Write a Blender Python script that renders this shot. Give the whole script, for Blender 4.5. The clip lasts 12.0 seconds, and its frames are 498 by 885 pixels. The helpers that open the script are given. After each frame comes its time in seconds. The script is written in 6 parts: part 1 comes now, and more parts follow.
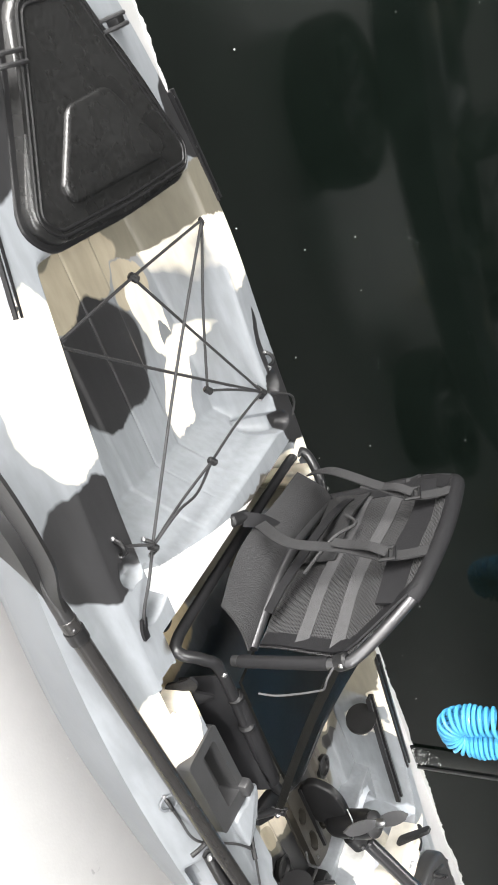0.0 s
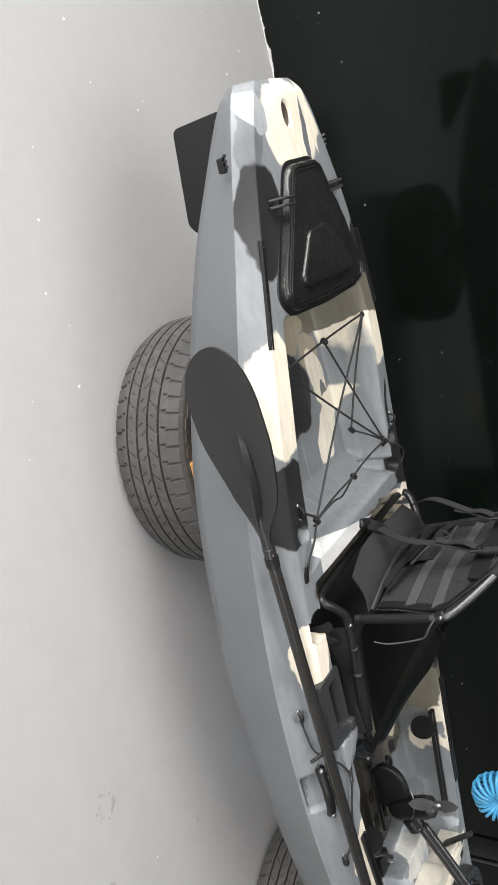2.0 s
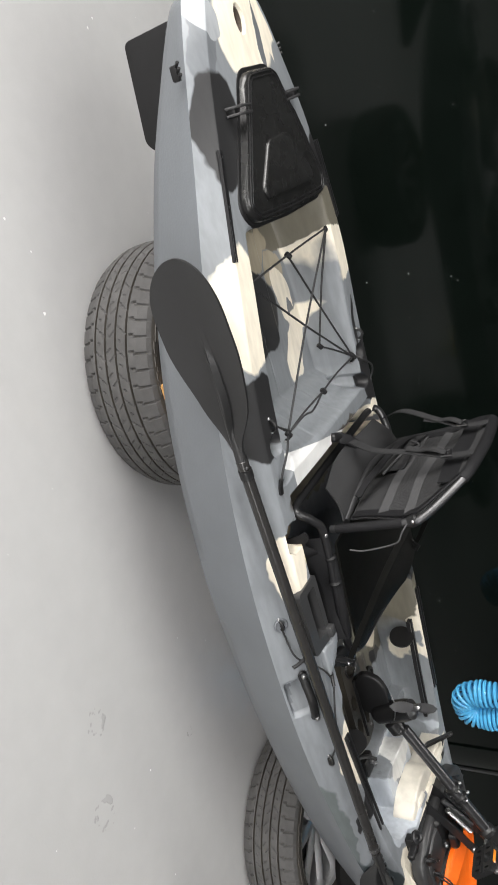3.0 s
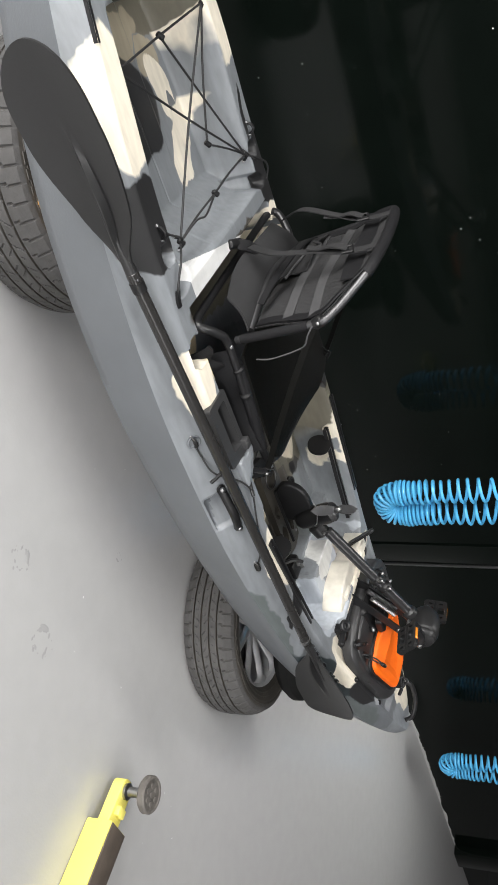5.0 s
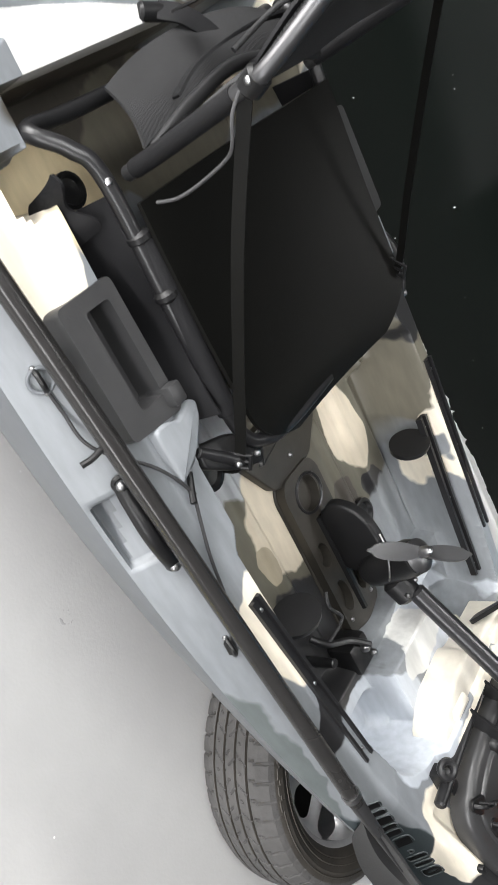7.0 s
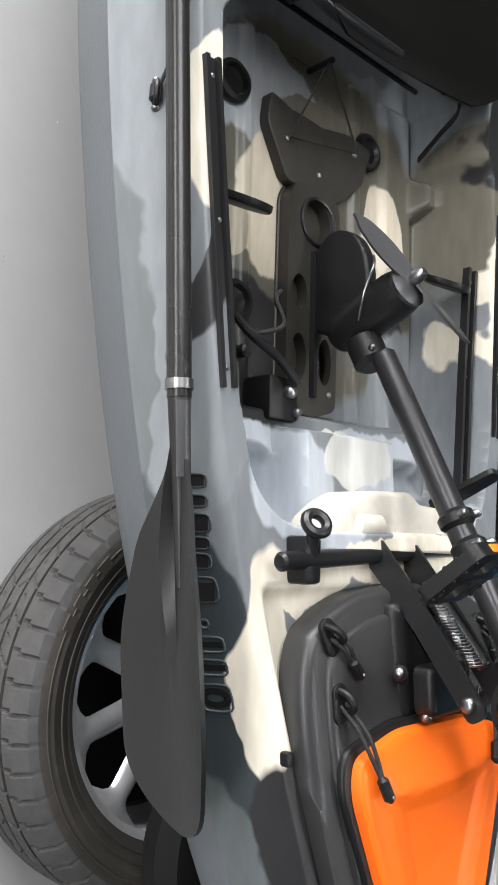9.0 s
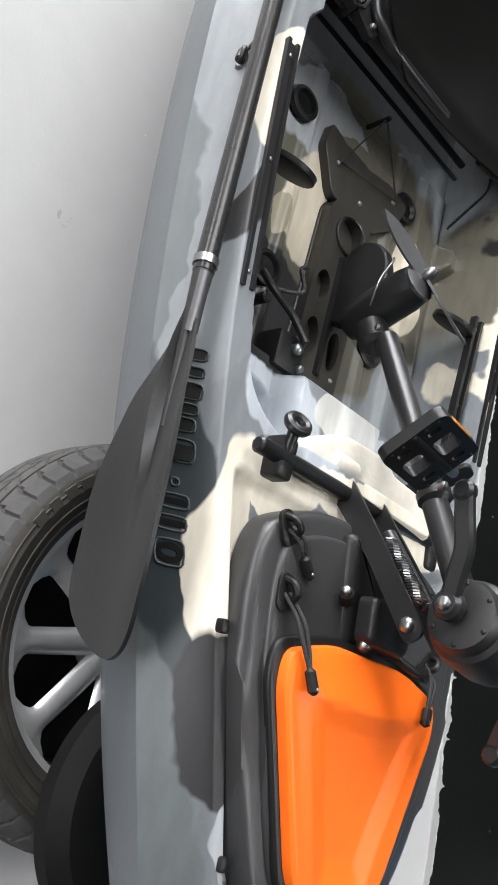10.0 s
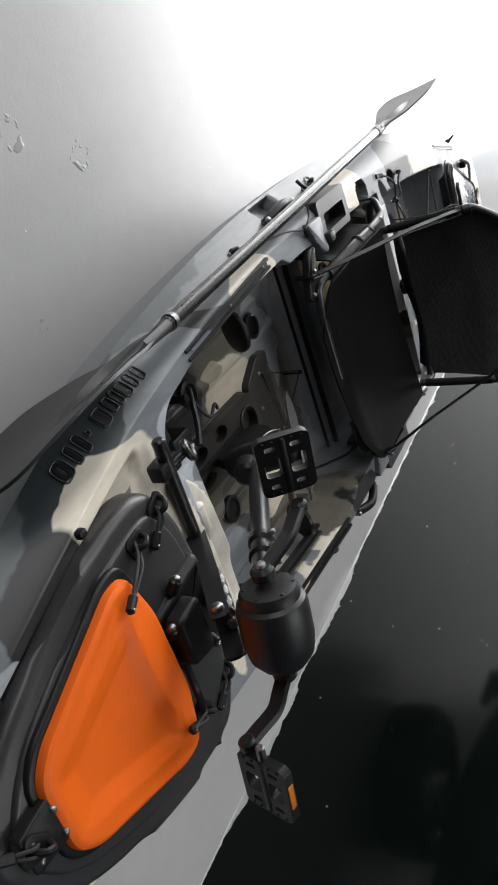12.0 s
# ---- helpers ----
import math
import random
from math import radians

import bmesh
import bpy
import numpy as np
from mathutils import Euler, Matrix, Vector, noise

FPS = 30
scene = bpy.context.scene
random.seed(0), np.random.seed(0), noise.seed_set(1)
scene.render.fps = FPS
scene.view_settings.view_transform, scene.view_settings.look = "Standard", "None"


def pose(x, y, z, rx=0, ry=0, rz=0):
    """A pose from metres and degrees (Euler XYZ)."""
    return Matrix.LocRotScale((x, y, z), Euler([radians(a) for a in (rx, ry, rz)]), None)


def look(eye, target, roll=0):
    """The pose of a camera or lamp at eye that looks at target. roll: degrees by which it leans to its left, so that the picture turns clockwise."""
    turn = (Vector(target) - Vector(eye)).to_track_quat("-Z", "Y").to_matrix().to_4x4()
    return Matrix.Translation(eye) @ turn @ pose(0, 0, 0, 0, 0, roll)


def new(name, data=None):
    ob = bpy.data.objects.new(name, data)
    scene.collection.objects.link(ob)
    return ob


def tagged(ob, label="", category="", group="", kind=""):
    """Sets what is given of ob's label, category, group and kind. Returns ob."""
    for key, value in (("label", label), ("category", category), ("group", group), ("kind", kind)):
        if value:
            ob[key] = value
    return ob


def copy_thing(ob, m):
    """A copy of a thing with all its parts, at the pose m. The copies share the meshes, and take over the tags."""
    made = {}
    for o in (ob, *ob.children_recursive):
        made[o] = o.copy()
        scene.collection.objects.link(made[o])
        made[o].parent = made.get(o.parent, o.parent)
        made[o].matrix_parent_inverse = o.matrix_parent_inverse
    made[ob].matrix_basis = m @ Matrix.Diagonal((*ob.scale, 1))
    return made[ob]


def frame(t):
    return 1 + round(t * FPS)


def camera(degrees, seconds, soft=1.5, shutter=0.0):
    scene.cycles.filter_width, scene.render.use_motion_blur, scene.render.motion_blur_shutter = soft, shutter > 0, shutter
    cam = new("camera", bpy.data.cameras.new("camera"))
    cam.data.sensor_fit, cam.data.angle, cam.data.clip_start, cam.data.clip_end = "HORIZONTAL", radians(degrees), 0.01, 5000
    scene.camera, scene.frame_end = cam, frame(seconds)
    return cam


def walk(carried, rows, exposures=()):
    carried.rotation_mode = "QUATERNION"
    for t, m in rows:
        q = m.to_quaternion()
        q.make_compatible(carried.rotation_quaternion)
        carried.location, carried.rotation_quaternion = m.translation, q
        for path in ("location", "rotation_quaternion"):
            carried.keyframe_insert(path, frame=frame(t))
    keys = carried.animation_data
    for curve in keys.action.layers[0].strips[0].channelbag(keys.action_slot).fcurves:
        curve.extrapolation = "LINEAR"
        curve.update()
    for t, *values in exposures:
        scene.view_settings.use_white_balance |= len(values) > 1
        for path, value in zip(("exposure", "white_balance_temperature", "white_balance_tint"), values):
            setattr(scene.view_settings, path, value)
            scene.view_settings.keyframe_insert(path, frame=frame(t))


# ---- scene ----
cam = camera(34.7, 12.0, shutter=0.1)
PATH = [
    (0, (0.339, -1.127, 1.455), (1.27, 0.368, 0.507), 85.2),
    (0.5, (0.154, -1.408, 1.477), (1.058, 0.177, 0.658), 87.0),
    (1, (0.15, -1.619, 1.493), (1.059, -0.05, 0.649), 86.3),
    (1.5, (0.2, -1.82, 1.485), (0.967, -0.27, 0.48), 88.3),
    (2, (0.223, -1.891, 1.501), (0.851, -0.272, 0.509), 86.7),
    (2.5, (0.251, -1.921, 1.51), (0.847, -0.272, 0.549), 85.8),
    (3, (0.291, -1.933, 1.516), (1.054, -0.345, 0.57), 86.1),
    (3.5, (0.319, -1.947, 1.529), (1.306, -0.461, 0.624), 86.3),
    (3.7, (0.329, -1.96, 1.532), (1.367, -0.498, 0.646), 86.0),
    (5.3, (0.433, -1.825, 1.517), (1.596, -0.405, 0.721), 86.6),
    (5.5, (0.504, -1.708, 1.506), (1.667, -0.293, 0.703), 86.8),
    (6, (0.718, -1.446, 1.493), (1.816, -0.086, 0.522), 86.0),
    (6.5, (1.013, -1.201, 1.47), (1.997, 0.197, 0.432), 83.6),
    (7, (1.323, -1.043, 1.412), (2.125, 0.283, 0.148), 82.7),
    (7.5, (1.709, -1.044, 1.368), (2.405, 0.288, 0.048), 80.7),
    (7.7, (1.854, -1.058, 1.374), (2.336, 0.366, 0.055), 78.8),
    (9.3, (2.781, -1.005, 1.313), (2.402, 0.381, -0.078), 85.3),
    (9.5, (2.875, -1.015, 1.339), (2.373, 0.326, -0.057), 84.9),
    (10, (3.017, -0.961, 1.364), (2.348, 0.349, 0.009), 85.6),
    (10.5, (3.185, -0.807, 1.354), (2.39, 0.456, 0.022), 88.1),
    (11, (3.444, -0.765, 1.379), (2.236, 0.218, 0.124), 90.9),
    (11.5, (3.561, -0.76, 1.418), (2.213, 0.158, 0.26), 90.1),
    (12, (3.629, -0.8, 1.454), (2.11, 0.061, 0.478), 88.5),
]
EXPOSURES = [(0.0, 1.28, 6500, 10), (0.5, 1.22, 6500, 10), (1.0, 0.68, 6500, 10), (1.5, 0.15, 6500, 10), (2.5, 0.16, 6500, 10), (3.5, 0.12, 6500, 10), (5.5, 0.23, 6440, 10), (6.0, 0.30, 6440, 10), (6.5, 0.66, 6380, 10), (7.0, 0.73, 6380, 10), (7.5, 0.69, 6380, 10), (9.5, 0.61, 6270, 10), (10.0, 0.68, 6270, 10), (10.5, 0.75, 6270, 10), (11.0, 0.42, 6270, 10), (11.5, 0.20, 6270, 10), (12.0, -0.45, 6270, 10)]
walk(cam, [(t, look(eye, target, roll)) for t, eye, target, roll in PATH], EXPOSURES)

# ---- world and light ----
world = bpy.data.worlds.new("sky")
scene.world = world
world.use_nodes = True
_nt = world.node_tree
_sky = _nt.nodes.new("ShaderNodeTexSky")
_sky.sky_type = "NISHITA"
_sky.sun_disc = False
_sky.sun_elevation, _sky.sun_rotation = radians(50), radians(200)
_nt.links.new(_sky.outputs[0], _nt.nodes["Background"].inputs[0])
_nt.nodes["Background"].inputs[1].default_value = 0.12

ROOM = dict(x0=-4.6, x1=11.0, y0=-7.0, y1=1.50, z1=4.2)


def area(name, place, target, sx, sy, watts, color):
    data = bpy.data.lights.new(name, "AREA")
    data.shape, data.size, data.size_y, data.energy, data.color = "RECTANGLE", sx, sy, watts, color
    ob = new(name, data)
    ob.matrix_world = look(place, target)
    return ob


# daylight through the open roller door at the stern end
area("door_daylight", (-4.5, -2.4, 1.9), (2.0, -1.6, 0.4), 6.4, 3.4, 820, (1.0, 0.968, 0.925))
# fill lamps added behind the camera and overhead, their sources unseen
area("window_daylight", (1.8, -6.9, 3.0), (1.8, 0.0, 0.6), 8.0, 1.5, 290, (1.0, 0.968, 0.925))
area("skylight_daylight", (0.2, -1.8, 4.05), (0.2, -1.8, 0), 2.4, 2.4, 105, (1.0, 0.99, 0.96))
# narrow overhead fill, added to brighten the floor strip by the wall
area("skylight_daylight", (4.2, 1.05, 4.05), (4.2, 1.05, 0), 4.6, 0.6, 25, (1.0, 0.99, 0.96)).data.spread = radians(60)


# ---- materials ----
def material(name, color, rough=0.5, metal=0.0, scale=40.0, vary=0.12, bump=0.1, bump_scale=None, stain=0.0, stain_scale=4.0, spec=0.5, coat=0.0, rough_vary=0.08):
    """A surface with two scales of variation: fine grain and larger stains."""
    mat = bpy.data.materials.new(name)
    mat.use_nodes = True
    nt = mat.node_tree
    N, L = nt.nodes, nt.links
    b = N["Principled BSDF"]
    b.inputs["Metallic"].default_value = metal
    b.inputs["Specular IOR Level"].default_value = spec
    b.inputs["Coat Weight"].default_value = coat
    tc = N.new("ShaderNodeTexCoord")
    n1 = N.new("ShaderNodeTexNoise")
    n1.inputs["Scale"].default_value, n1.inputs["Detail"].default_value = scale, 6
    n2 = N.new("ShaderNodeTexNoise")
    n2.inputs["Scale"].default_value, n2.inputs["Detail"].default_value = stain_scale, 4
    for n in (n1, n2):
        L.new(tc.outputs["Object"], n.inputs["Vector"])
    mix = N.new("ShaderNodeMix")
    mix.data_type = "RGBA"
    c = Vector(color)
    mix.inputs[6].default_value = (*(c * (1 - vary)), 1)
    mix.inputs[7].default_value = (*[min(1, v * (1 + vary)) for v in c], 1)
    L.new(n1.outputs["Fac"], mix.inputs[0])
    out = mix.outputs[2]
    if stain:
        ramp = N.new("ShaderNodeMapRange")
        ramp.inputs[1].default_value, ramp.inputs[2].default_value = 0.42, 0.68
        ramp.inputs[3].default_value, ramp.inputs[4].default_value = 0.0, stain
        ramp.interpolation_type = "SMOOTHERSTEP"
        L.new(n2.outputs["Fac"], ramp.inputs[0])
        m2 = N.new("ShaderNodeMix")
        m2.data_type = "RGBA"
        L.new(out, m2.inputs[6])
        m2.inputs[7].default_value = (*(c * 0.45), 1)
        L.new(ramp.outputs[0], m2.inputs[0])
        out = m2.outputs[2]
    L.new(out, b.inputs["Base Color"])
    rr = N.new("ShaderNodeMapRange")
    rr.inputs[3].default_value, rr.inputs[4].default_value = max(0.02, rough - rough_vary), min(1, rough + rough_vary)
    L.new(n2.outputs["Fac"], rr.inputs[0])
    L.new(rr.outputs[0], b.inputs["Roughness"])
    if bump:
        nb = n1
        if bump_scale:
            nb = N.new("ShaderNodeTexNoise")
            nb.inputs["Scale"].default_value, nb.inputs["Detail"].default_value = bump_scale, 5
            L.new(tc.outputs["Object"], nb.inputs["Vector"])
        bp = N.new("ShaderNodeBump")
        bp.inputs["Strength"].default_value, bp.inputs["Distance"].default_value = bump, 0.004
        L.new(nb.outputs["Fac"], bp.inputs["Height"])
        L.new(bp.outputs[0], b.inputs["Normal"])
    return mat


def weave(name, color, scale=420.0, rough=0.75, bump=0.5, holes=False, spec=0.22):
    """Woven webbing or mesh cloth."""
    mat = material(name, color, rough, scale=90, vary=0.2, bump=0, stain=0.25, stain_scale=7, spec=spec)
    nt = mat.node_tree
    N, L = nt.nodes, nt.links
    tc = N.new("ShaderNodeTexCoord")
    waves = []
    for d in ("Y", "Z"):
        w = N.new("ShaderNodeTexWave")
        w.bands_direction = d
        w.inputs["Scale"].default_value = scale
        w.inputs["Distortion"].default_value = 0.4
        L.new(tc.outputs["Object"], w.inputs["Vector"])
        waves.append(w)
    mx = N.new("ShaderNodeMath")
    mx.operation = "MULTIPLY"
    L.new(waves[0].outputs["Fac"], mx.inputs[0])
    L.new(waves[1].outputs["Fac"], mx.inputs[1])
    if holes:
        old = N["Principled BSDF"].inputs["Base Color"].links[0].from_socket
        mr = N.new("ShaderNodeMapRange")
        mr.inputs[1].default_value, mr.inputs[2].default_value, mr.inputs[3].default_value, mr.inputs[4].default_value = 0.1, 0.6, 1.7, 0.15
        L.new(mx.outputs[0], mr.inputs[0])
        sc = N.new("ShaderNodeVectorMath")
        sc.operation = "SCALE"
        L.new(old, sc.inputs[0])
        L.new(mr.outputs[0], sc.inputs["Scale"])
        L.new(sc.outputs[0], N["Principled BSDF"].inputs["Base Color"])
    bp = N.new("ShaderNodeBump")
    bp.inputs["Strength"].default_value, bp.inputs["Distance"].default_value = bump, 0.002
    L.new(mx.outputs[0], bp.inputs["Height"])
    L.new(bp.outputs[0], N["Principled BSDF"].inputs["Normal"])
    return mat


CREAM, DARK, PALE, STEEL = (0.76, 0.70, 0.585), (0.020, 0.020, 0.021), (0.32, 0.335, 0.35), (0.130, 0.139, 0.150)
# the straw tone carries extra light; the darker creams, tans and olives carry shade
LIT_STRAW, SLATE, SHADED_CREAM = (0.60, 0.50, 0.32), (0.100, 0.113, 0.114), (0.57, 0.51, 0.405)
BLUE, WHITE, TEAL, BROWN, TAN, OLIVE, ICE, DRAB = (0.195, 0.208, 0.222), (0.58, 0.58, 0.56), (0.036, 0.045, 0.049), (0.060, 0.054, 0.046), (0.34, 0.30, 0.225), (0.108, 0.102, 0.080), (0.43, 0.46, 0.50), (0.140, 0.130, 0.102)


def camouflage(name, patches):
    """Rotomoulded plastic in swirled colours: each patch is an uneven blot (x, y, half length, half width, turn, colour)."""
    mat = bpy.data.materials.new(name)
    mat.use_nodes = True
    nt = mat.node_tree
    N, L = nt.nodes, nt.links
    b = N["Principled BSDF"]
    tc = N.new("ShaderNodeTexCoord")

    def noise_vec(scale, amp, stretch, detail):
        mp = N.new("ShaderNodeMapping")
        mp.inputs["Scale"].default_value = stretch
        L.new(tc.outputs["Object"], mp.inputs["Vector"])
        n = N.new("ShaderNodeTexNoise")
        n.inputs["Scale"].default_value, n.inputs["Detail"].default_value, n.inputs["Roughness"].default_value = scale, detail, 0.5
        L.new(mp.outputs[0], n.inputs["Vector"])
        s = N.new("ShaderNodeVectorMath")
        s.operation = "SUBTRACT"
        L.new(n.outputs["Color"], s.inputs[0])
        s.inputs[1].default_value = (0.5, 0.5, 0.5)
        m = N.new("ShaderNodeVectorMath")
        m.operation = "MULTIPLY"
        L.new(s.outputs[0], m.inputs[0])
        m.inputs[1].default_value = amp
        return m.outputs[0]

    a1 = N.new("ShaderNodeVectorMath")
    L.new(tc.outputs["Object"], a1.inputs[0])
    L.new(noise_vec(6.0, (0.055, 0.045, 0), (1, 1, 1), 1.5), a1.inputs[1])
    a2 = N.new("ShaderNodeVectorMath")
    L.new(a1.outputs[0], a2.inputs[0])
    L.new(noise_vec(17.0, (0.070, 0.0, 0), (0.10, 1.0, 0.3), 3.0), a2.inputs[1])
    a3 = N.new("ShaderNodeVectorMath")
    L.new(a2.outputs[0], a3.inputs[0])
    L.new(noise_vec(15.0, (0.034, 0.026, 0), (1, 1, 1), 2.0), a3.inputs[1])
    warped = a3.outputs[0]
    col = None
    base = N.new("ShaderNodeMix")
    base.data_type = "RGBA"
    bn = N.new("ShaderNodeTexNoise")
    bn.inputs["Scale"].default_value, bn.inputs["Detail"].default_value = 5.0, 5
    L.new(a1.outputs[0], bn.inputs["Vector"])
    br = N.new("ShaderNodeMapRange")
    br.inputs[1].default_value, br.inputs[2].default_value = 0.30, 0.52
    L.new(bn.outputs["Fac"], br.inputs[0])
    L.new(br.outputs[0], base.inputs[0])
    base.inputs[6].default_value, base.inputs[7].default_value = (*[s * 0.35 + p * 0.65 for s, p in zip(STEEL, BLUE)], 1), (*BLUE, 1)
    col = base.outputs[2]
    for x, y, rx, ry, turn, colour in patches:
        mp = N.new("ShaderNodeMapping")
        mp.vector_type = "TEXTURE"
        mp.inputs["Location"].default_value = (x, y, 0)
        mp.inputs["Rotation"].default_value = (0, 0, radians(turn))
        mp.inputs["Scale"].default_value = (rx, ry, 1e4)
        L.new(warped, mp.inputs["Vector"])
        ln = N.new("ShaderNodeVectorMath")
        ln.operation = "LENGTH"
        L.new(mp.outputs[0], ln.inputs[0])
        rg = N.new("ShaderNodeMapRange")
        rg.inputs[1].default_value, rg.inputs[2].default_value = 0.97, 1.03
        rg.inputs[3].default_value, rg.inputs[4].default_value = 1.0, 0.0
        L.new(ln.outputs["Value"], rg.inputs[0])
        mx = N.new("ShaderNodeMix")
        mx.data_type = "RGBA"
        L.new(rg.outputs[0], mx.inputs[0])
        L.new(col, mx.inputs[6])
        mx.inputs[7].default_value = (*colour, 1)
        col = mx.outputs[2]
    # scuffs and grime
    g = N.new("ShaderNodeTexNoise")
    g.inputs["Scale"].default_value, g.inputs["Detail"].default_value = 55, 8
    gm = N.new("ShaderNodeMapping")
    gm.inputs["Scale"].default_value = (0.25, 1, 1)
    L.new(tc.outputs["Object"], gm.inputs["Vector"])
    L.new(gm.outputs[0], g.inputs["Vector"])
    gr = N.new("ShaderNodeMapRange")
    gr.inputs[1].default_value, gr.inputs[2].default_value, gr.inputs[3].default_value, gr.inputs[4].default_value = 0.35, 0.75, 0.90, 1.10
    L.new(g.outputs["Fac"], gr.inputs[0])
    mul = N.new("ShaderNodeVectorMath")
    mul.operation = "SCALE"
    L.new(col, mul.inputs[0])
    L.new(gr.outputs[0], mul.inputs["Scale"])
    L.new(mul.outputs[0], b.inputs["Base Color"])
    rr = N.new("ShaderNodeMapRange")
    rr.inputs[3].default_value, rr.inputs[4].default_value = 0.28, 0.5
    L.new(bn.outputs["Fac"], rr.inputs[0])
    L.new(rr.outputs[0], b.inputs["Roughness"])
    b.inputs["Specular IOR Level"].default_value = 0.42
    bp = N.new("ShaderNodeBump")
    bp.inputs["Strength"].default_value, bp.inputs["Distance"].default_value = 0.10, 0.002
    fine = N.new("ShaderNodeTexNoise")
    fine.inputs["Scale"].default_value, fine.inputs["Detail"].default_value = 130, 4
    L.new(tc.outputs["Object"], fine.inputs["Vector"])
    L.new(fine.outputs["Fac"], bp.inputs["Height"])
    L.new(bp.outputs[0], b.inputs["Normal"])
    return mat


STERN_BLOTS = [
    (0.15, -0.165, 0.10, 0.030, -28, STEEL),
    (0.15, 0.0, 0.115, 0.125, 0, CREAM), (0.105, -0.135, 0.05, 0.035, 0, PALE), (0.16, 0.078, 0.085, 0.016, -6, STEEL), (0.14, 0.125, 0.10, 0.03, 15, CREAM),
    (0.345, -0.205, 0.135, 0.068, -14, DARK), (0.30, 0.19, 0.13, 0.05, 20, BLUE), (0.50, 0.28, 0.10, 0.05, 14, DARK),
    (0.735, -0.300, 0.145, 0.078, -6, CREAM), (0.73, 0.270, 0.110, 0.085, 6, CREAM), (1.00, -0.338, 0.115, 0.085, -6, DARK),
    (1.15, 0.338, 0.110, 0.055, 0, DARK), (1.33, 0.335, 0.080, 0.070, 0, CREAM),
]
# drab and tan at the rear stand for shade under the hatch edge
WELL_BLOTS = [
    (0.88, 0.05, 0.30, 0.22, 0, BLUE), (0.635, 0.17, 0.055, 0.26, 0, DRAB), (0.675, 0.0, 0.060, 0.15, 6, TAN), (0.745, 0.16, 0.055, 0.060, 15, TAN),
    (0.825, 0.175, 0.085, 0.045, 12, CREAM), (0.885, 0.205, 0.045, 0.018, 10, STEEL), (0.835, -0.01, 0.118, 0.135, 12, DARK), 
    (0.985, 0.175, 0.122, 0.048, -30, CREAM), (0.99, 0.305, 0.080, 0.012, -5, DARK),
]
# brown, drab and steel put shade into the seat well; straw brightens its floor
SEAT_BLOTS = [
    (1.20, -0.36, 0.09, 0.08, 0, BLUE), (1.27, -0.05, 0.06, 0.27, 0, BROWN), (1.41, -0.18, 0.115, 0.14, 0, LIT_STRAW), (1.62, -0.44, 0.14, 0.05, 0, BLUE), (1.80, -0.36, 0.16, 0.08, 0, BLUE), (1.410, -0.372, 0.102, 0.060, 0, CREAM),
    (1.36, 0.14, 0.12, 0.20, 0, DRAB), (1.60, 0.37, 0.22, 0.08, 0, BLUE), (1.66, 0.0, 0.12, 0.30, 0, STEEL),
]
# olive and drab mix own tone with shade; sandy cream and front dark are shade
COCKPIT_BLOTS = [
    (2.08, 0.0, 0.33, 0.325, 0, OLIVE), (1.90, -0.10, 0.10, 0.15, 0, PALE), (1.90, 0.06, 0.045, 0.11, 0, DRAB), (2.09, -0.085, 0.125, 0.075, 0, SHADED_CREAM), (2.15, -0.15, 0.05, 0.02, 0, TAN),
    (2.34, -0.16, 0.115, 0.15, 0, DARK), (2.07, 0.215, 0.120, 0.050, 4, SHADED_CREAM), (2.00, 0.345, 0.18, 0.050, 0, DRAB), (2.22, 0.140, 0.06, 0.04, 0, BROWN), (2.255, 0.24, 0.055, 0.035, 20, DARK),
    (2.34, 0.27, 0.115, 0.085, 0, BLUE), (2.38, 0.335, 0.09, 0.018, -8, CREAM),
    (2.095, -0.352, 0.122, 0.042, -4, CREAM), (2.325, -0.342, 0.100, 0.028, -8, DARK),
    (1.88, 0.365, 0.09, 0.045, 0, DARK), (2.20, 0.352, 0.160, 0.030, -5, CREAM), (2.44, 0.345, 0.08, 0.03, -8, BLUE),
]
FRONT_BLOTS = [
    (2.56, -0.392, 0.42, 0.034, 7, SLATE), (2.95, -0.33, 0.25, 0.05, 15, SLATE),
    (2.545, -0.17, 0.095, 0.115, 0, ICE), (2.52, 0.13, 0.080, 0.15, 0, ICE), (2.505, 0.01, 0.050, 0.085, 0, WHITE), (2.655, 0.06, 0.05, 0.22, 0, CREAM), (2.50, 0.33, 0.16, 0.08, 0, BLUE), (2.48, -0.33, 0.14, 0.05, -8, BLUE),
    (2.82, -0.325, 0.28, 0.062, 17, TEAL), (2.790, -0.243, 0.150, 0.050, 4, CREAM), (2.690, -0.18, 0.040, 0.08, 0, CREAM), (2.870, -0.240, 0.10, 0.040, 16, CREAM),
    (2.95, 0.24, 0.20, 0.07, -20, BLUE), (3.22, -0.15, 0.22, 0.09, 22, STEEL), (3.10, -0.275, 0.24, 0.060, 20, SLATE), (3.012, -0.202, 0.120, 0.052, 22, DARK),
    (3.150, -0.160, 0.045, 0.028, 25, PALE), (2.97, 0.19, 0.19, 0.050, -14, DARK), (3.26, 0.095, 0.13, 0.055, -36, CREAM), (3.38, 0.03, 0.11, 0.08, -10, CREAM), (3.46, -0.08, 0.12, 0.06, 0, BLUE),
]
# real camouflage blots together with the ones that hold the wells' shade
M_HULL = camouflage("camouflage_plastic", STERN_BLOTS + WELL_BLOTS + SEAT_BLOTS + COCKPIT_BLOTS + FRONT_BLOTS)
M_LIP = material("white_moulded_plastic", (0.66, 0.66, 0.65), 0.34, scale=35, vary=0.06, bump=0.10, bump_scale=140, stain=0.25, stain_scale=14)
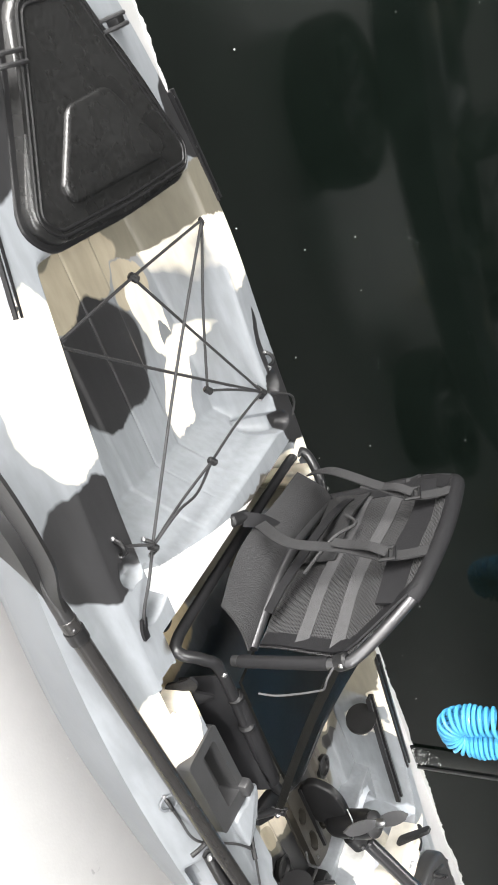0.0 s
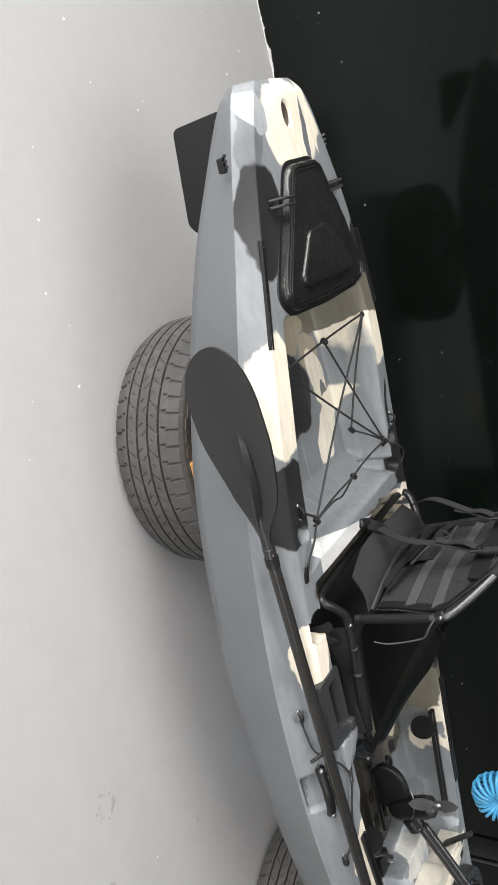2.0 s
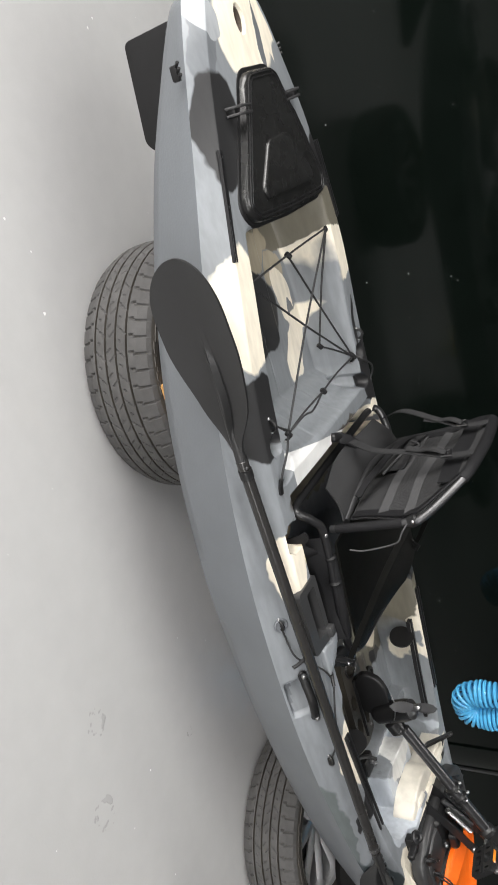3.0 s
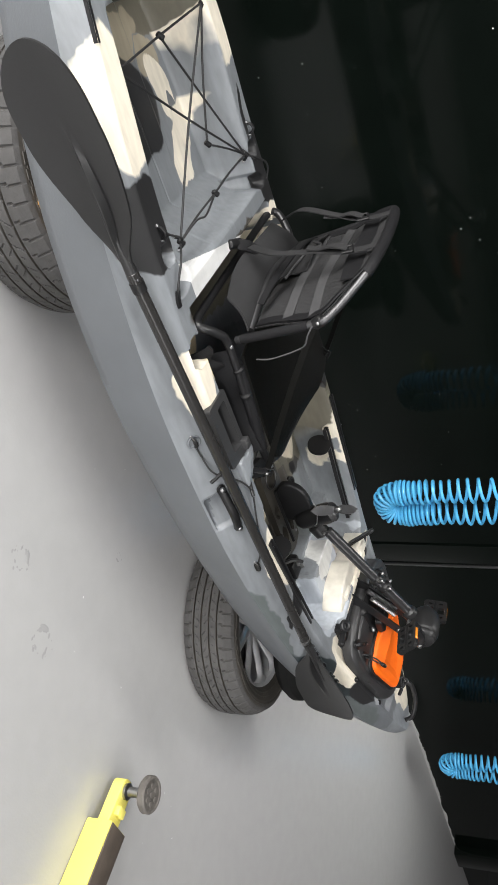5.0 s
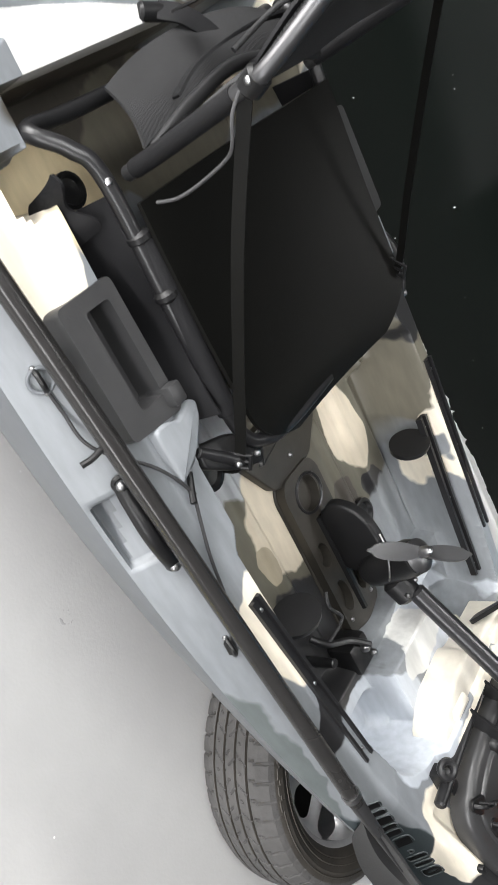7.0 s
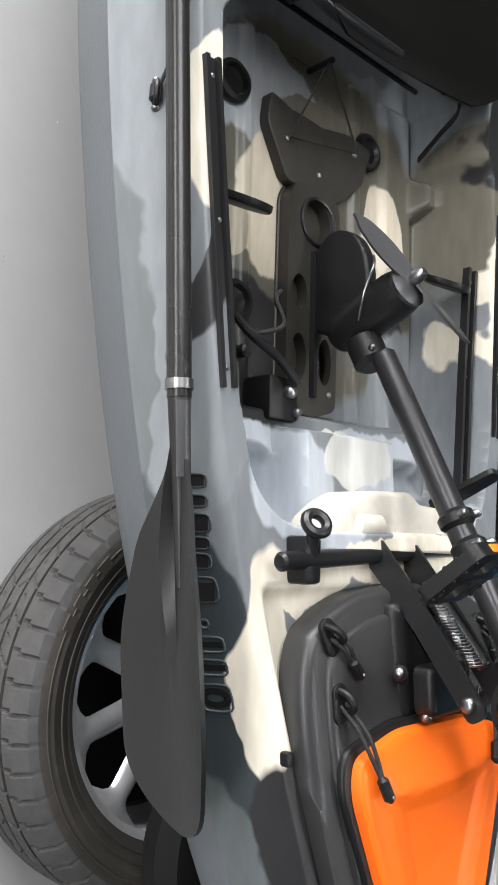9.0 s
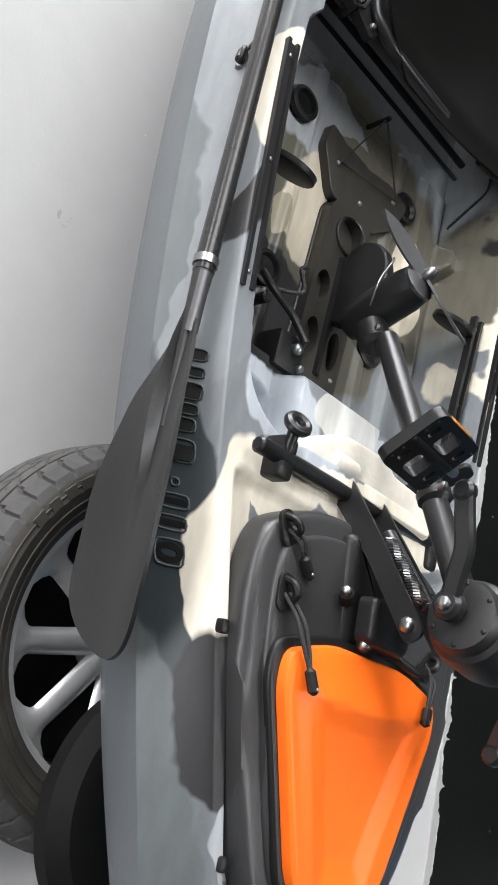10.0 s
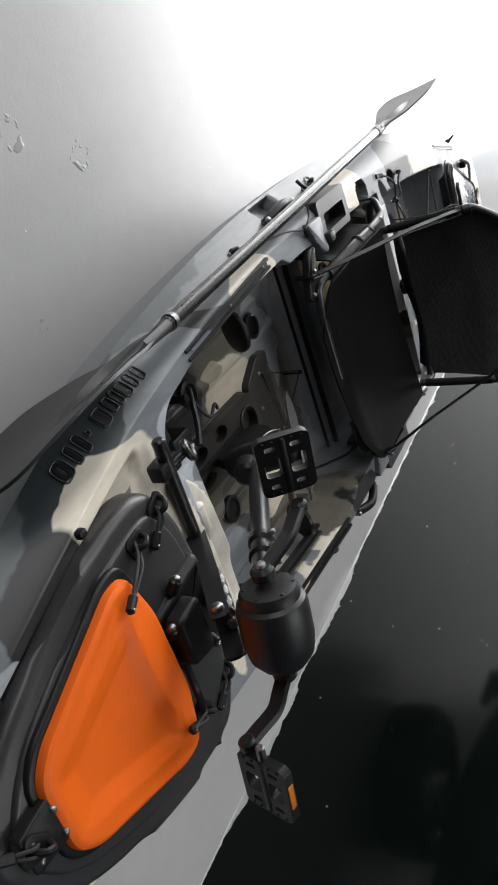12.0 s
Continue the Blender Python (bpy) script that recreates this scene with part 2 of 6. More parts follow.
M_BOLSTER = material("cream_moulded_plastic", (0.66, 0.62, 0.54), 0.38, scale=35, vary=0.10, bump=0.12, bump_scale=140, stain=0.35, stain_scale=11)
# the hull's own grey, darkened so that the colour holds the sides' shade
M_SIDE = material("shaded_grey_hull_plastic", (0.124, 0.134, 0.146), 0.42, scale=30, vary=0.06, bump=0.15, bump_scale=150, stain=0.12, stain_scale=3)
M_FLOOR = material("grey_floor_paint", (0.44, 0.438, 0.436), 0.27, scale=14, vary=0.05, bump=0.10, bump_scale=110, stain=0.0, stain_scale=2.6, rough_vary=0.0)
M_WALL = material("black_gloss_paint", (0.0024, 0.0038, 0.0030), 0.08, scale=8, vary=0.3, bump=0.015, bump_scale=10, rough_vary=0.03, spec=0.16)
M_SHED = material("dark_shed_wall", (0.10, 0.10, 0.105), 0.7, scale=10, vary=0.15, stain=0.2)
M_BLACK = material("black_plastic", (0.009, 0.009, 0.0095), 0.40, scale=60, vary=0.2, bump=0.1, bump_scale=300, spec=0.32)
M_SATIN = material("satin_black_metal", (0.015, 0.015, 0.016), 0.33, metal=0.15, scale=80, vary=0.15, bump=0.05)
M_LEG = material("grey_black_leg_metal", (0.045, 0.045, 0.047), 0.30, metal=0.6, scale=80, vary=0.12, bump=0.04)
M_TUBE = material("grey_anodised_tube", (0.085, 0.085, 0.088), 0.38, metal=0.8, scale=70, vary=0.12, bump=0.04)
M_HATCH = material("dark_grey_hatch_plastic", (0.033, 0.033, 0.034), 0.38, scale=45, vary=0.12, bump=0.06, bump_scale=260, stain=0.2)
M_CONSOLE = material("brownish_grey_console_plastic", (0.034, 0.031, 0.026), 0.42, scale=45, vary=0.25, bump=0.08, bump_scale=260, stain=0.4, stain_scale=18)
M_DUSTY = material("dusty_black_plastic", (0.012, 0.012, 0.012), 0.27, scale=150, vary=0.95, bump=0.12, bump_scale=260, stain=0.3, stain_scale=20, spec=0.55)
M_ORANGE = material("orange_plastic", (0.91, 0.150, 0.010), 0.40, spec=0.22, scale=25, vary=0.05, bump=0.06, bump_scale=200)
M_RUBBER = material("tyre_rubber", (0.047, 0.042, 0.036), 0.62, scale=18, vary=0.45, bump=0.2, bump_scale=90, stain=0.35, stain_scale=7)
M_TREAD = material("dusty_tread_rubber", (0.066, 0.064, 0.063), 0.85, scale=50, vary=0.25, bump=0.3, bump_scale=120, stain=0.3, stain_scale=12)
M_ALLOY = material("silver_alloy", (0.72, 0.72, 0.73), 0.32, metal=0.55, scale=30, vary=0.08, bump=0.03, stain=0.25, stain_scale=14)
M_BOLT = material("dull_bolt_steel", (0.34, 0.34, 0.345), 0.34, metal=1.0, scale=90, vary=0.2, bump=0, stain=0.5, stain_scale=60)
M_PROP = material("grey_propeller_plastic", (0.055, 0.055, 0.057), 0.35, scale=60, vary=0.1, bump=0.05)
M_CORD = material("black_bungee_cord", (0.018, 0.018, 0.019), 0.6, scale=400, vary=0.4, bump=0.4)
M_MESHCLOTH = weave("black_mesh_cloth", (0.030, 0.030, 0.031), 95, 0.7, 0.9, holes=True)
M_CLOTH = weave("black_seat_cloth", (0.009, 0.009, 0.010), 700, 0.62, 0.25)
M_BAND = weave("grey_back_webbing", (0.060, 0.060, 0.062), 260, 0.65, 0.4)
M_PAN = weave("smooth_black_seat_cloth", (0.0050, 0.0050, 0.0045), 600, 0.42, 0.12, spec=0.12)
M_SIGN = material("dark_moulded_fill", (0.050, 0.058, 0.062), 0.5, scale=80, vary=0.2, bump=0.1)
M_WEB = weave("grey_webbing", (0.026, 0.026, 0.027), 260, 0.65, 0.4)
M_PADDLE = material("black_paddle_blade", (0.014, 0.014, 0.0145), 0.42, scale=50, vary=0.15, bump=0.08, bump_scale=180, stain=0.2, spec=0.5)
M_SHAFT = material("charcoal_paddle_shaft", (0.030, 0.029, 0.0285), 0.26, metal=0.3, scale=40, vary=0.2, bump=0.04)
M_YELLOW = material("yellow_machine_paint", (0.85, 0.76, 0.17), 0.45, scale=30, vary=0.06, bump=0.08, stain=0.08, stain_scale=15)
M_RUST = material("worn_brown_steel", (0.13, 0.105, 0.085), 0.6, metal=0.3, scale=40, vary=0.35, bump=0.3, stain=0.4, stain_scale=20)
M_PAD = material("dirty_rubber_pad", (0.115, 0.105, 0.095), 0.8, scale=60, vary=0.3, bump=0.3, stain=0.4, stain_scale=25)
M_BLUE = material("blue_nylon_hose", (0.09, 0.42, 0.72), 0.25, scale=30, vary=0.05, bump=0)
M_BALD = material("bald_black_rubber", (0.006, 0.006, 0.006), 0.7, scale=35, vary=0.2, bump=0.15, bump_scale=90, stain=0.3, stain_scale=9, spec=0.2)
M_WOOD = material("orange_brown_wood", (0.50, 0.27, 0.09), 0.7, scale=60, vary=0.35, bump=0.3, stain=0.4, stain_scale=30)
M_AMBER = material("amber_reflector", (0.62, 0.20, 0.02), 0.2, scale=90, vary=0.1, bump=0.2)
M_DRIP = material("clear_dried_lacquer", (0.36, 0.36, 0.355), 0.08, scale=60, vary=0.05, bump=0.05)
M_WATER = material("dried_white_drips", (0.75, 0.75, 0.74), 0.25, scale=90, vary=0.1, bump=0.1)


# ---- building helpers ----
bases = {}


def thing(name, place, label, category, group=""):
    ob = new(name)
    ob.location = place
    bases[ob.name] = Matrix.Translation(place).inverted()
    return tagged(ob, label, category, group)


def finish(bm, smooth=35):
    bmesh.ops.recalc_face_normals(bm, faces=bm.faces)
    for f in bm.faces:
        f.smooth = True
    lim = radians(smooth)
    for e in bm.edges:
        if len(e.link_faces) == 2 and e.calc_face_angle(0) > lim:
            e.smooth = False


def part(name, bm, mat, parent=None, label="", smooth=35):
    finish(bm, smooth)
    me = bpy.data.meshes.new(name)
    bm.to_mesh(me)
    bm.free()
    me.materials.append(mat)
    ob = new(name, me)
    if parent is not None:
        ob.parent = parent
        if parent.name in bases:
            ob.matrix_parent_inverse = bases[parent.name]
    return tagged(ob, label)


def setting(name, bm, mat, label, category):
    return tagged(part(name, bm, mat), label, category, kind="structure")


def box(x0, x1, y0, y1, z0, z1, bevel=0.0, bm=None, seg=2, m=None):
    own = bmesh.new()
    bmesh.ops.create_cube(own, size=1, matrix=Matrix.LocRotScale(((x0 + x1) / 2, (y0 + y1) / 2, (z0 + z1) / 2), None, (abs(x1 - x0), abs(y1 - y0), abs(z1 - z0))))
    if bevel:
        bmesh.ops.bevel(own, geom=own.edges[:], offset=bevel, segments=seg, profile=0.5, affect="EDGES")
    if m is not None:
        own.transform(m)
    return merge(bm, own)


def merge(bm, own):
    if bm is None:
        return own
    me = bpy.data.meshes.new("tmp")
    own.to_mesh(me)
    own.free()
    bm.from_mesh(me)
    bpy.data.meshes.remove(me)
    return bm


def frame_to(p, q):
    """A matrix whose z runs from p to q, at p."""
    d = Vector(q) - Vector(p)
    return Matrix.Translation(p) @ d.to_track_quat("Z", "Y").to_matrix().to_4x4(), d.length


def lathe(profile, m, n=24, bm=None, close=False):
    """Turns (radius, height) pairs round the z axis of m."""
    own = bmesh.new()
    rings = []
    for r, h in profile:
        rings.append([own.verts.new((r * math.cos(2 * math.pi * i / n), r * math.sin(2 * math.pi * i / n), h)) for i in range(n)])
    pairs = list(zip(rings, rings[1:])) + ([(rings[-1], rings[0])] if close else [])
    for a, b in pairs:
        for i in range(n):
            j = (i + 1) % n
            own.faces.new((a[i], a[j], b[j], b[i]))
    if not close:
        own.faces.new(rings[0][::-1])
        own.faces.new(rings[-1])
    own.transform(m)
    return merge(bm, own)


def rod(p, q, r, bm=None, n=14, bevel=0.15, r2=None):
    m, h = frame_to(p, q)
    r2 = r if r2 is None else r2
    e = min(r, r2) * bevel * 2
    return lathe([(r - e, 0), (r, e), (r2, h - e), (r2 - e, h)], m, n, bm)


def smooth_path(pts, steps=8, closed=False):
    pts = [Vector(p) for p in pts]
    out = []
    k = len(pts)
    for i in range(k if closed else k - 1):
        p0, p1, p2, p3 = (pts[(i - 1) % k] if closed or i else pts[0]), pts[i], pts[(i + 1) % k], (pts[(i + 2) % k] if closed or i + 2 < k else pts[-1])
        for s in range(steps):
            t = s / steps
            out.append(0.5 * ((2 * p1) + (p2 - p0) * t + (2 * p0 - 5 * p1 + 4 * p2 - p3) * t * t + (3 * p1 - p0 - 3 * p2 + p3) * t ** 3))
    if not closed:
        out.append(pts[-1])
    return out


def sweep(pts, section, bm=None, closed=False, up=(0, 0, 1)):
    """A section of (side, up) pairs carried along pts."""
    own = bmesh.new()
    pts = [Vector(p) for p in pts]
    k = len(pts)
    rings = []
    prev = None
    for i, p in enumerate(pts):
        a = pts[i - 1] if (i or closed) else pts[0]
        b = pts[(i + 1) % k] if (i + 1 < k or closed) else pts[-1]
        t = (b - a).normalized()
        if prev is None:
            side = t.cross(Vector(up))
            if side.length < 1e-3:
                side = t.cross(Vector((1, 0, 0)))
        else:
            side = prev - t * prev.dot(t)
        side.normalize()
        prev = side
        nrm = side.cross(t)
        rings.append([own.verts.new(p + side * u + nrm * v) for u, v in section])
    n = len(section)
    for i in range(k if closed else k - 1):
        a, b = rings[i], rings[(i + 1) % k]
        for j in range(n):
            own.faces.new((a[j], a[(j + 1) % n], b[(j + 1) % n], b[j]))
    if not closed:
        own.faces.new(rings[0][::-1])
        own.faces.new(rings[-1])
    return merge(bm, own)


def circle(r, n=10):
    return [(r * math.cos(2 * math.pi * i / n), r * math.sin(2 * math.pi * i / n)) for i in range(n)]


def tube(pts, r, bm=None, steps=8, n=10, closed=False):
    return sweep(smooth_path(pts, steps, closed) if steps else pts, circle(r, n), bm, closed)


def strap(pts, w, th=0.0022, bm=None, steps=6, up=(0, 0, 1)):
    return sweep(smooth_path(pts, steps) if steps else pts, [(-w / 2, -th), (w / 2, -th), (w / 2, th), (-w / 2, th)], bm, up=up)


def prism(outline, z0, z1, bevel=0.0, m=None, bm=None, seg=3, top=None):
    """An outline of (x, y) pairs raised from z0 to z1, its upper edge rounded. top(x, y) lifts the upper face."""
    own = bmesh.new()
    lo = [own.verts.new((x, y, z0)) for x, y in outline]
    f = own.faces.new(lo)
    r = bmesh.ops.extrude_face_region(own, geom=[f])
    up = [v for v in r["geom"] if isinstance(v, bmesh.types.BMVert)]
    for v in up:
        v.co.z = z1
    if bevel:
        es = [e for e in own.edges if all(abs(v.co.z - z1) < 1e-6 for v in e.verts)]
        bmesh.ops.bevel(own, geom=es, offset=bevel, segments=seg, profile=0.5, affect="EDGES")
    if m is not None:
        own.transform(m)
    return merge(bm, own)


def rounded(outline, r=0.02, steps=5):
    """Rounds the corners of an outline."""
    out = []
    k = len(outline)
    for i, p in enumerate(outline):
        p = Vector(p)
        a, b = Vector(outline[i - 1]) - p, Vector(outline[(i + 1) % k]) - p
        d = min(r, a.length * 0.45, b.length * 0.45)
        p0, p2 = p + a.normalized() * d, p + b.normalized() * d
        for s in range(steps + 1):
            t = s / steps
            q = p0 * (1 - t) ** 2 + p * 2 * t * (1 - t) + p2 * t * t
            out.append((q.x, q.y))
    return out


def shifted(bm, m):
    bm.transform(m)
    return bm


def offset(outline, d):
    """An outline moved outwards by d (inwards: minus)."""
    k = len(outline)
    area2 = sum(outline[i - 1][0] * outline[i][1] - outline[i][0] * outline[i - 1][1] for i in range(k))
    out = []
    for i in range(k):
        a, b = Vector(outline[i - 2]), Vector(outline[(i + 2) % k])
        t = (b - a).normalized()
        n = Vector((t.y, -t.x)) * (1 if area2 > 0 else -1)
        out.append((outline[i][0] + n.x * d, outline[i][1] + n.y * d))
    return out


def perforated(outer, holes, z0, z1, bevel=0.0, m=None, bm=None):
    """A plate with holes through it."""
    own = bmesh.new()
    edges = []
    for loop in [outer] + holes:
        vs = [own.verts.new((x, y, z0)) for x, y in loop]
        edges += [own.edges.new((vs[i - 1], vs[i])) for i in range(len(vs))]
    bmesh.ops.triangle_fill(own, edges=edges, use_beauty=True, use_dissolve=False)
    r = bmesh.ops.extrude_face_region(own, geom=own.faces[:])
    for v in r["geom"]:
        if isinstance(v, bmesh.types.BMVert):
            v.co.z = z1
    if m is not None:
        own.transform(m)
    return merge(bm, own)


def disc(x, y, rx, ry=None, n=20):
    return [(x + rx * math.cos(2 * math.pi * i / n), y + (ry or rx) * math.sin(2 * math.pi * i / n)) for i in range(n)]


def sheet(fn, nu, nv, th, bm=None):
    """A cloth panel of real thickness: fn(u, v) gives a place for u, v in 0..1."""
    own = bmesh.new()
    P = [[Vector(fn(i / nu, j / nv)) for j in range(nv + 1)] for i in range(nu + 1)]

    def nrm(i, j):
        a = P[min(i + 1, nu)][j] - P[max(i - 1, 0)][j]
        b = P[i][min(j + 1, nv)] - P[i][max(j - 1, 0)]
        return a.cross(b).normalized() if a.cross(b).length > 1e-9 else Vector((0, 0, 1))

    A = [[own.verts.new(P[i][j] + nrm(i, j) * th / 2) for j in range(nv + 1)] for i in range(nu + 1)]
    B = [[own.verts.new(P[i][j] - nrm(i, j) * th / 2) for j in range(nv + 1)] for i in range(nu + 1)]
    for i in range(nu):
        for j in range(nv):
            own.faces.new((A[i][j], A[i + 1][j], A[i + 1][j + 1], A[i][j + 1]))
            own.faces.new((B[i][j + 1], B[i + 1][j + 1], B[i + 1][j], B[i][j]))
    for i in range(nu):
        own.faces.new((A[i][0], B[i][0], B[i + 1][0], A[i + 1][0]))
        own.faces.new((A[i + 1][nv], B[i + 1][nv], B[i][nv], A[i][nv]))
    for j in range(nv):
        own.faces.new((A[0][j + 1], B[0][j + 1], B[0][j], A[0][j]))
        own.faces.new((A[nu][j], B[nu][j], B[nu][j + 1], A[nu][j + 1]))
    return merge(bm, own)


def bolt(place, axis, r=0.008, h=0.006, bm=None, n=12):
    """A domed bolt head."""
    p = Vector(place)
    m, _ = frame_to(p, p + Vector(axis))
    return lathe([(r * 0.9, -h), (r * 0.9, h * 0.25), (r * 0.78, h * 0.65), (r * 0.5, h * 0.95), (r * 0.2, h), (0.0005, h)], m, n, bm)


def ring(place, axis, R, r, bm=None, n=20, k=8):
    p = Vector(place)
    m, _ = frame_to(p, p + Vector(axis))
    return lathe([(R + r * math.cos(2 * math.pi * i / k), r * math.sin(2 * math.pi * i / k)) for i in range(k)], m, n, bm, close=True)


# ---- the room ----
R = ROOM
setting("floor", box(R["x0"] - 6, R["x1"], R["y0"], R["y1"] + 0.6, -0.2, 0), M_FLOOR, "smooth light grey painted workshop floor with a dull sheen", "floor")
# the dark wall stands a little askew to the boat
SKEW = Matrix(((1, 0, 0, 0), (0.028, 1, 0, -0.02), (0, 0, 1, 0), (0, 0, 0, 1)))
setting("wall_north", box(R["x0"] - 0.2, R["x1"] + 0.2, R["y1"], R["y1"] + 0.2, 0.0, R["z1"], m=SKEW), M_WALL, "glossy black painted workshop wall behind the kayak", "wall")
# unseen wall; its high opening is made up to suit the side fill lamp
_w = box(R["x0"], R["x1"], R["y0"] - 0.2, R["y0"], 0, 2.2)
box(R["x0"], -2.3, R["y0"] - 0.2, R["y0"], 2.2, 3.8, bm=_w)
box(5.9, R["x1"], R["y0"] - 0.2, R["y0"], 2.2, 3.8, bm=_w)
box(R["x0"], R["x1"], R["y0"] - 0.2, R["y0"], 3.8, R["z1"], bm=_w)
setting("wall_south", _w, M_SHED, "plain dark unseen workshop wall with a high band left open for fill light", "wall")
setting("wall_east", box(R["x1"], R["x1"] + 0.2, R["y0"], R["y1"] + 0.25, 0, R["z1"]), M_SHED, "plain dark end wall of the workshop", "wall")
_w = box(R["x0"] - 0.2, R["x0"], R["y0"], -5.7, 0, R["z1"])
box(R["x0"] - 0.2, R["x0"], 0.95, R["y1"], 0, R["z1"], bm=_w)
box(R["x0"] - 0.2, R["x0"], -5.7, 0.95, 3.65, R["z1"], bm=_w)
setting("wall_west", _w, M_SHED, "dark end wall with a wide open roller door", "wall")
setting("ceiling", box(R["x0"], R["x1"], R["y0"], R["y1"] + 0.4, R["z1"], R["z1"] + 0.15), M_SHED, "plain dark workshop ceiling", "ceiling")
# a panel joint and posts on the dark wall
_lean = SKEW @ Matrix(((1, 0, 0.05, 0.126), (0, 1, 0, 0), (0, 0, 1, 0), (0, 0, 0, 1)))
_t = box(3.99, 4.17, R["y1"] - 0.012, R["y1"] - 0.001, 0.0, R["z1"], 0.002, m=_lean)
setting("trim_1", _t, M_WALL, "black panel strip on the dark wall", "wall strip")
_t = box(4.176, 4.186, R["y1"] - 0.020, R["y1"] - 0.001, 0.0, R["z1"], 0.002, m=_lean)
box(4.192, 4.198, R["y1"] - 0.014, R["y1"] - 0.001, 0.0, R["z1"], 0.002, bm=_t, m=_lean)
setting("trim_2", _t, M_TUBE, "thin metal edging beside a black wall strip", "wall strip")
_t = box(8.65, 8.95, R["y1"] - 0.10, R["y1"] - 0.001, 0.0, R["z1"], 0.01, m=SKEW)
setting("trim_3", _t, M_WALL, "black painted wall post", "wall post")

# the floor paint runs a few millimetres up the dark wall, with an uneven edge
edge_rng = random.Random(3)
_bm = bmesh.new()
_prev, _h = None, 0.012
for i in range(2200):
    x = -4.5 + i * 0.006
    _h = min(0.026, max(0.002, _h + edge_rng.uniform(-0.0035, 0.0035)))
    h = _h + (edge_rng.uniform(0.004, 0.014) if edge_rng.random() < 0.015 else 0.0)
    y = R["y1"] + 0.028 * x - 0.020
    row = [_bm.verts.new(p) for p in ((x, y - 0.006, 0.0006), (x, y - 0.0030, 0.004), (x, y - 0.0026, h), (x, y + 0.004, h + 0.001))]
    if _prev:
        for k in range(3):
            _bm.faces.new((_prev[k], row[k], row[k + 1], _prev[k + 1]))
    _prev = row
setting("trim_4", _bm, M_FLOOR, "uneven grey paint edge at the foot of the black wall", "paint edge")

# ---- the kayak's hull ----
# the boat leans a little: its far side lies higher; its sheer rises towards the bow
LEAN = 0.056


def sheer(x):
    t = min(1.0, max(0.0, (x - 2.35) / 0.9))
    return 0.013 + 0.027 * t * t * (3 - 2 * t)


def U(x, y, z):
    """A true place, as it stands before the boat is leant."""
    return Vector((x, y, z - LEAN * (y + 0.30)))


def lean(ob):
    for o in ob.children_recursive:
        for v in o.data.vertices:
            v.co.z += LEAN * (v.co.y + 0.30) + sheer(v.co.x)


# stations along the boat: x, ridge half beam, ridge height, deck half width, deck height, chine half width, chine height, keel height
STATIONS = np.array([
    (0.035, 0.115, 0.582, 0.085, 0.622, 0.085, 0.550, 0.535),
    (0.070, 0.158, 0.592, 0.125, 0.634, 0.110, 0.530, 0.500),
    (0.200, 0.226, 0.598, 0.185, 0.637, 0.150, 0.485, 0.440),
    (0.400, 0.300, 0.596, 0.250, 0.640, 0.212, 0.430, 0.365),
    (0.700, 0.388, 0.576, 0.318, 0.634, 0.290, 0.375, 0.292),
    (1.000, 0.441, 0.546, 0.352, 0.614, 0.345, 0.340, 0.258),
    (1.400, 0.465, 0.518, 0.372, 0.604, 0.392, 0.330, 0.246),
    (1.800, 0.462, 0.508, 0.376, 0.598, 0.390, 0.330, 0.240),
    (2.100, 0.442, 0.508, 0.368, 0.598, 0.367, 0.335, 0.236),
    (2.400, 0.408, 0.516, 0.340, 0.602, 0.331, 0.345, 0.236),
    (2.700, 0.357, 0.524, 0.292, 0.606, 0.284, 0.362, 0.246),
    (3.000, 0.283, 0.545, 0.222, 0.620, 0.229, 0.402, 0.290),
    (3.250, 0.205, 0.566, 0.150, 0.630, 0.160, 0.452, 0.365),
    (3.450, 0.120, 0.585, 0.085, 0.636, 0.088, 0.505, 0.445),
    (3.570, 0.055, 0.595, 0.035, 0.636, 0.030, 0.550, 0.510),
])


def station(x):
    """Smooth values of the hull's table at x."""
    s = STATIONS
    i = int(np.clip(np.searchsorted(s[:, 0], x) - 1, 0, len(s) - 2))
    h = s[i + 1, 0] - s[i, 0]
    t = (x - s[i, 0]) / h
    d0 = (s[i + 1, 1:] - s[max(i - 1, 0), 1:]) / (s[i + 1, 0] - s[max(i - 1, 0), 0])
    j = min(i + 2, len(s) - 1)
    d1 = (s[j, 1:] - s[i, 1:]) / (s[j, 0] - s[i, 0])
    return (2 * t ** 3 - 3 * t ** 2 + 1) * s[i, 1:] + (t ** 3 - 2 * t ** 2 + t) * h * d0 + (-2 * t ** 3 + 3 * t ** 2) * s[i + 1, 1:] + (t ** 3 - t ** 2) * h * d1


def ease(a, b, v):
    t = min(1.0, max(0.0, (v - a) / (b - a)))
    return t * t * (3 - 2 * t)


def span(v, a, b, soft):
    return ease(a - soft / 2, a + soft / 2, v) * (1 - ease(b - soft / 2, b + soft / 2, v))


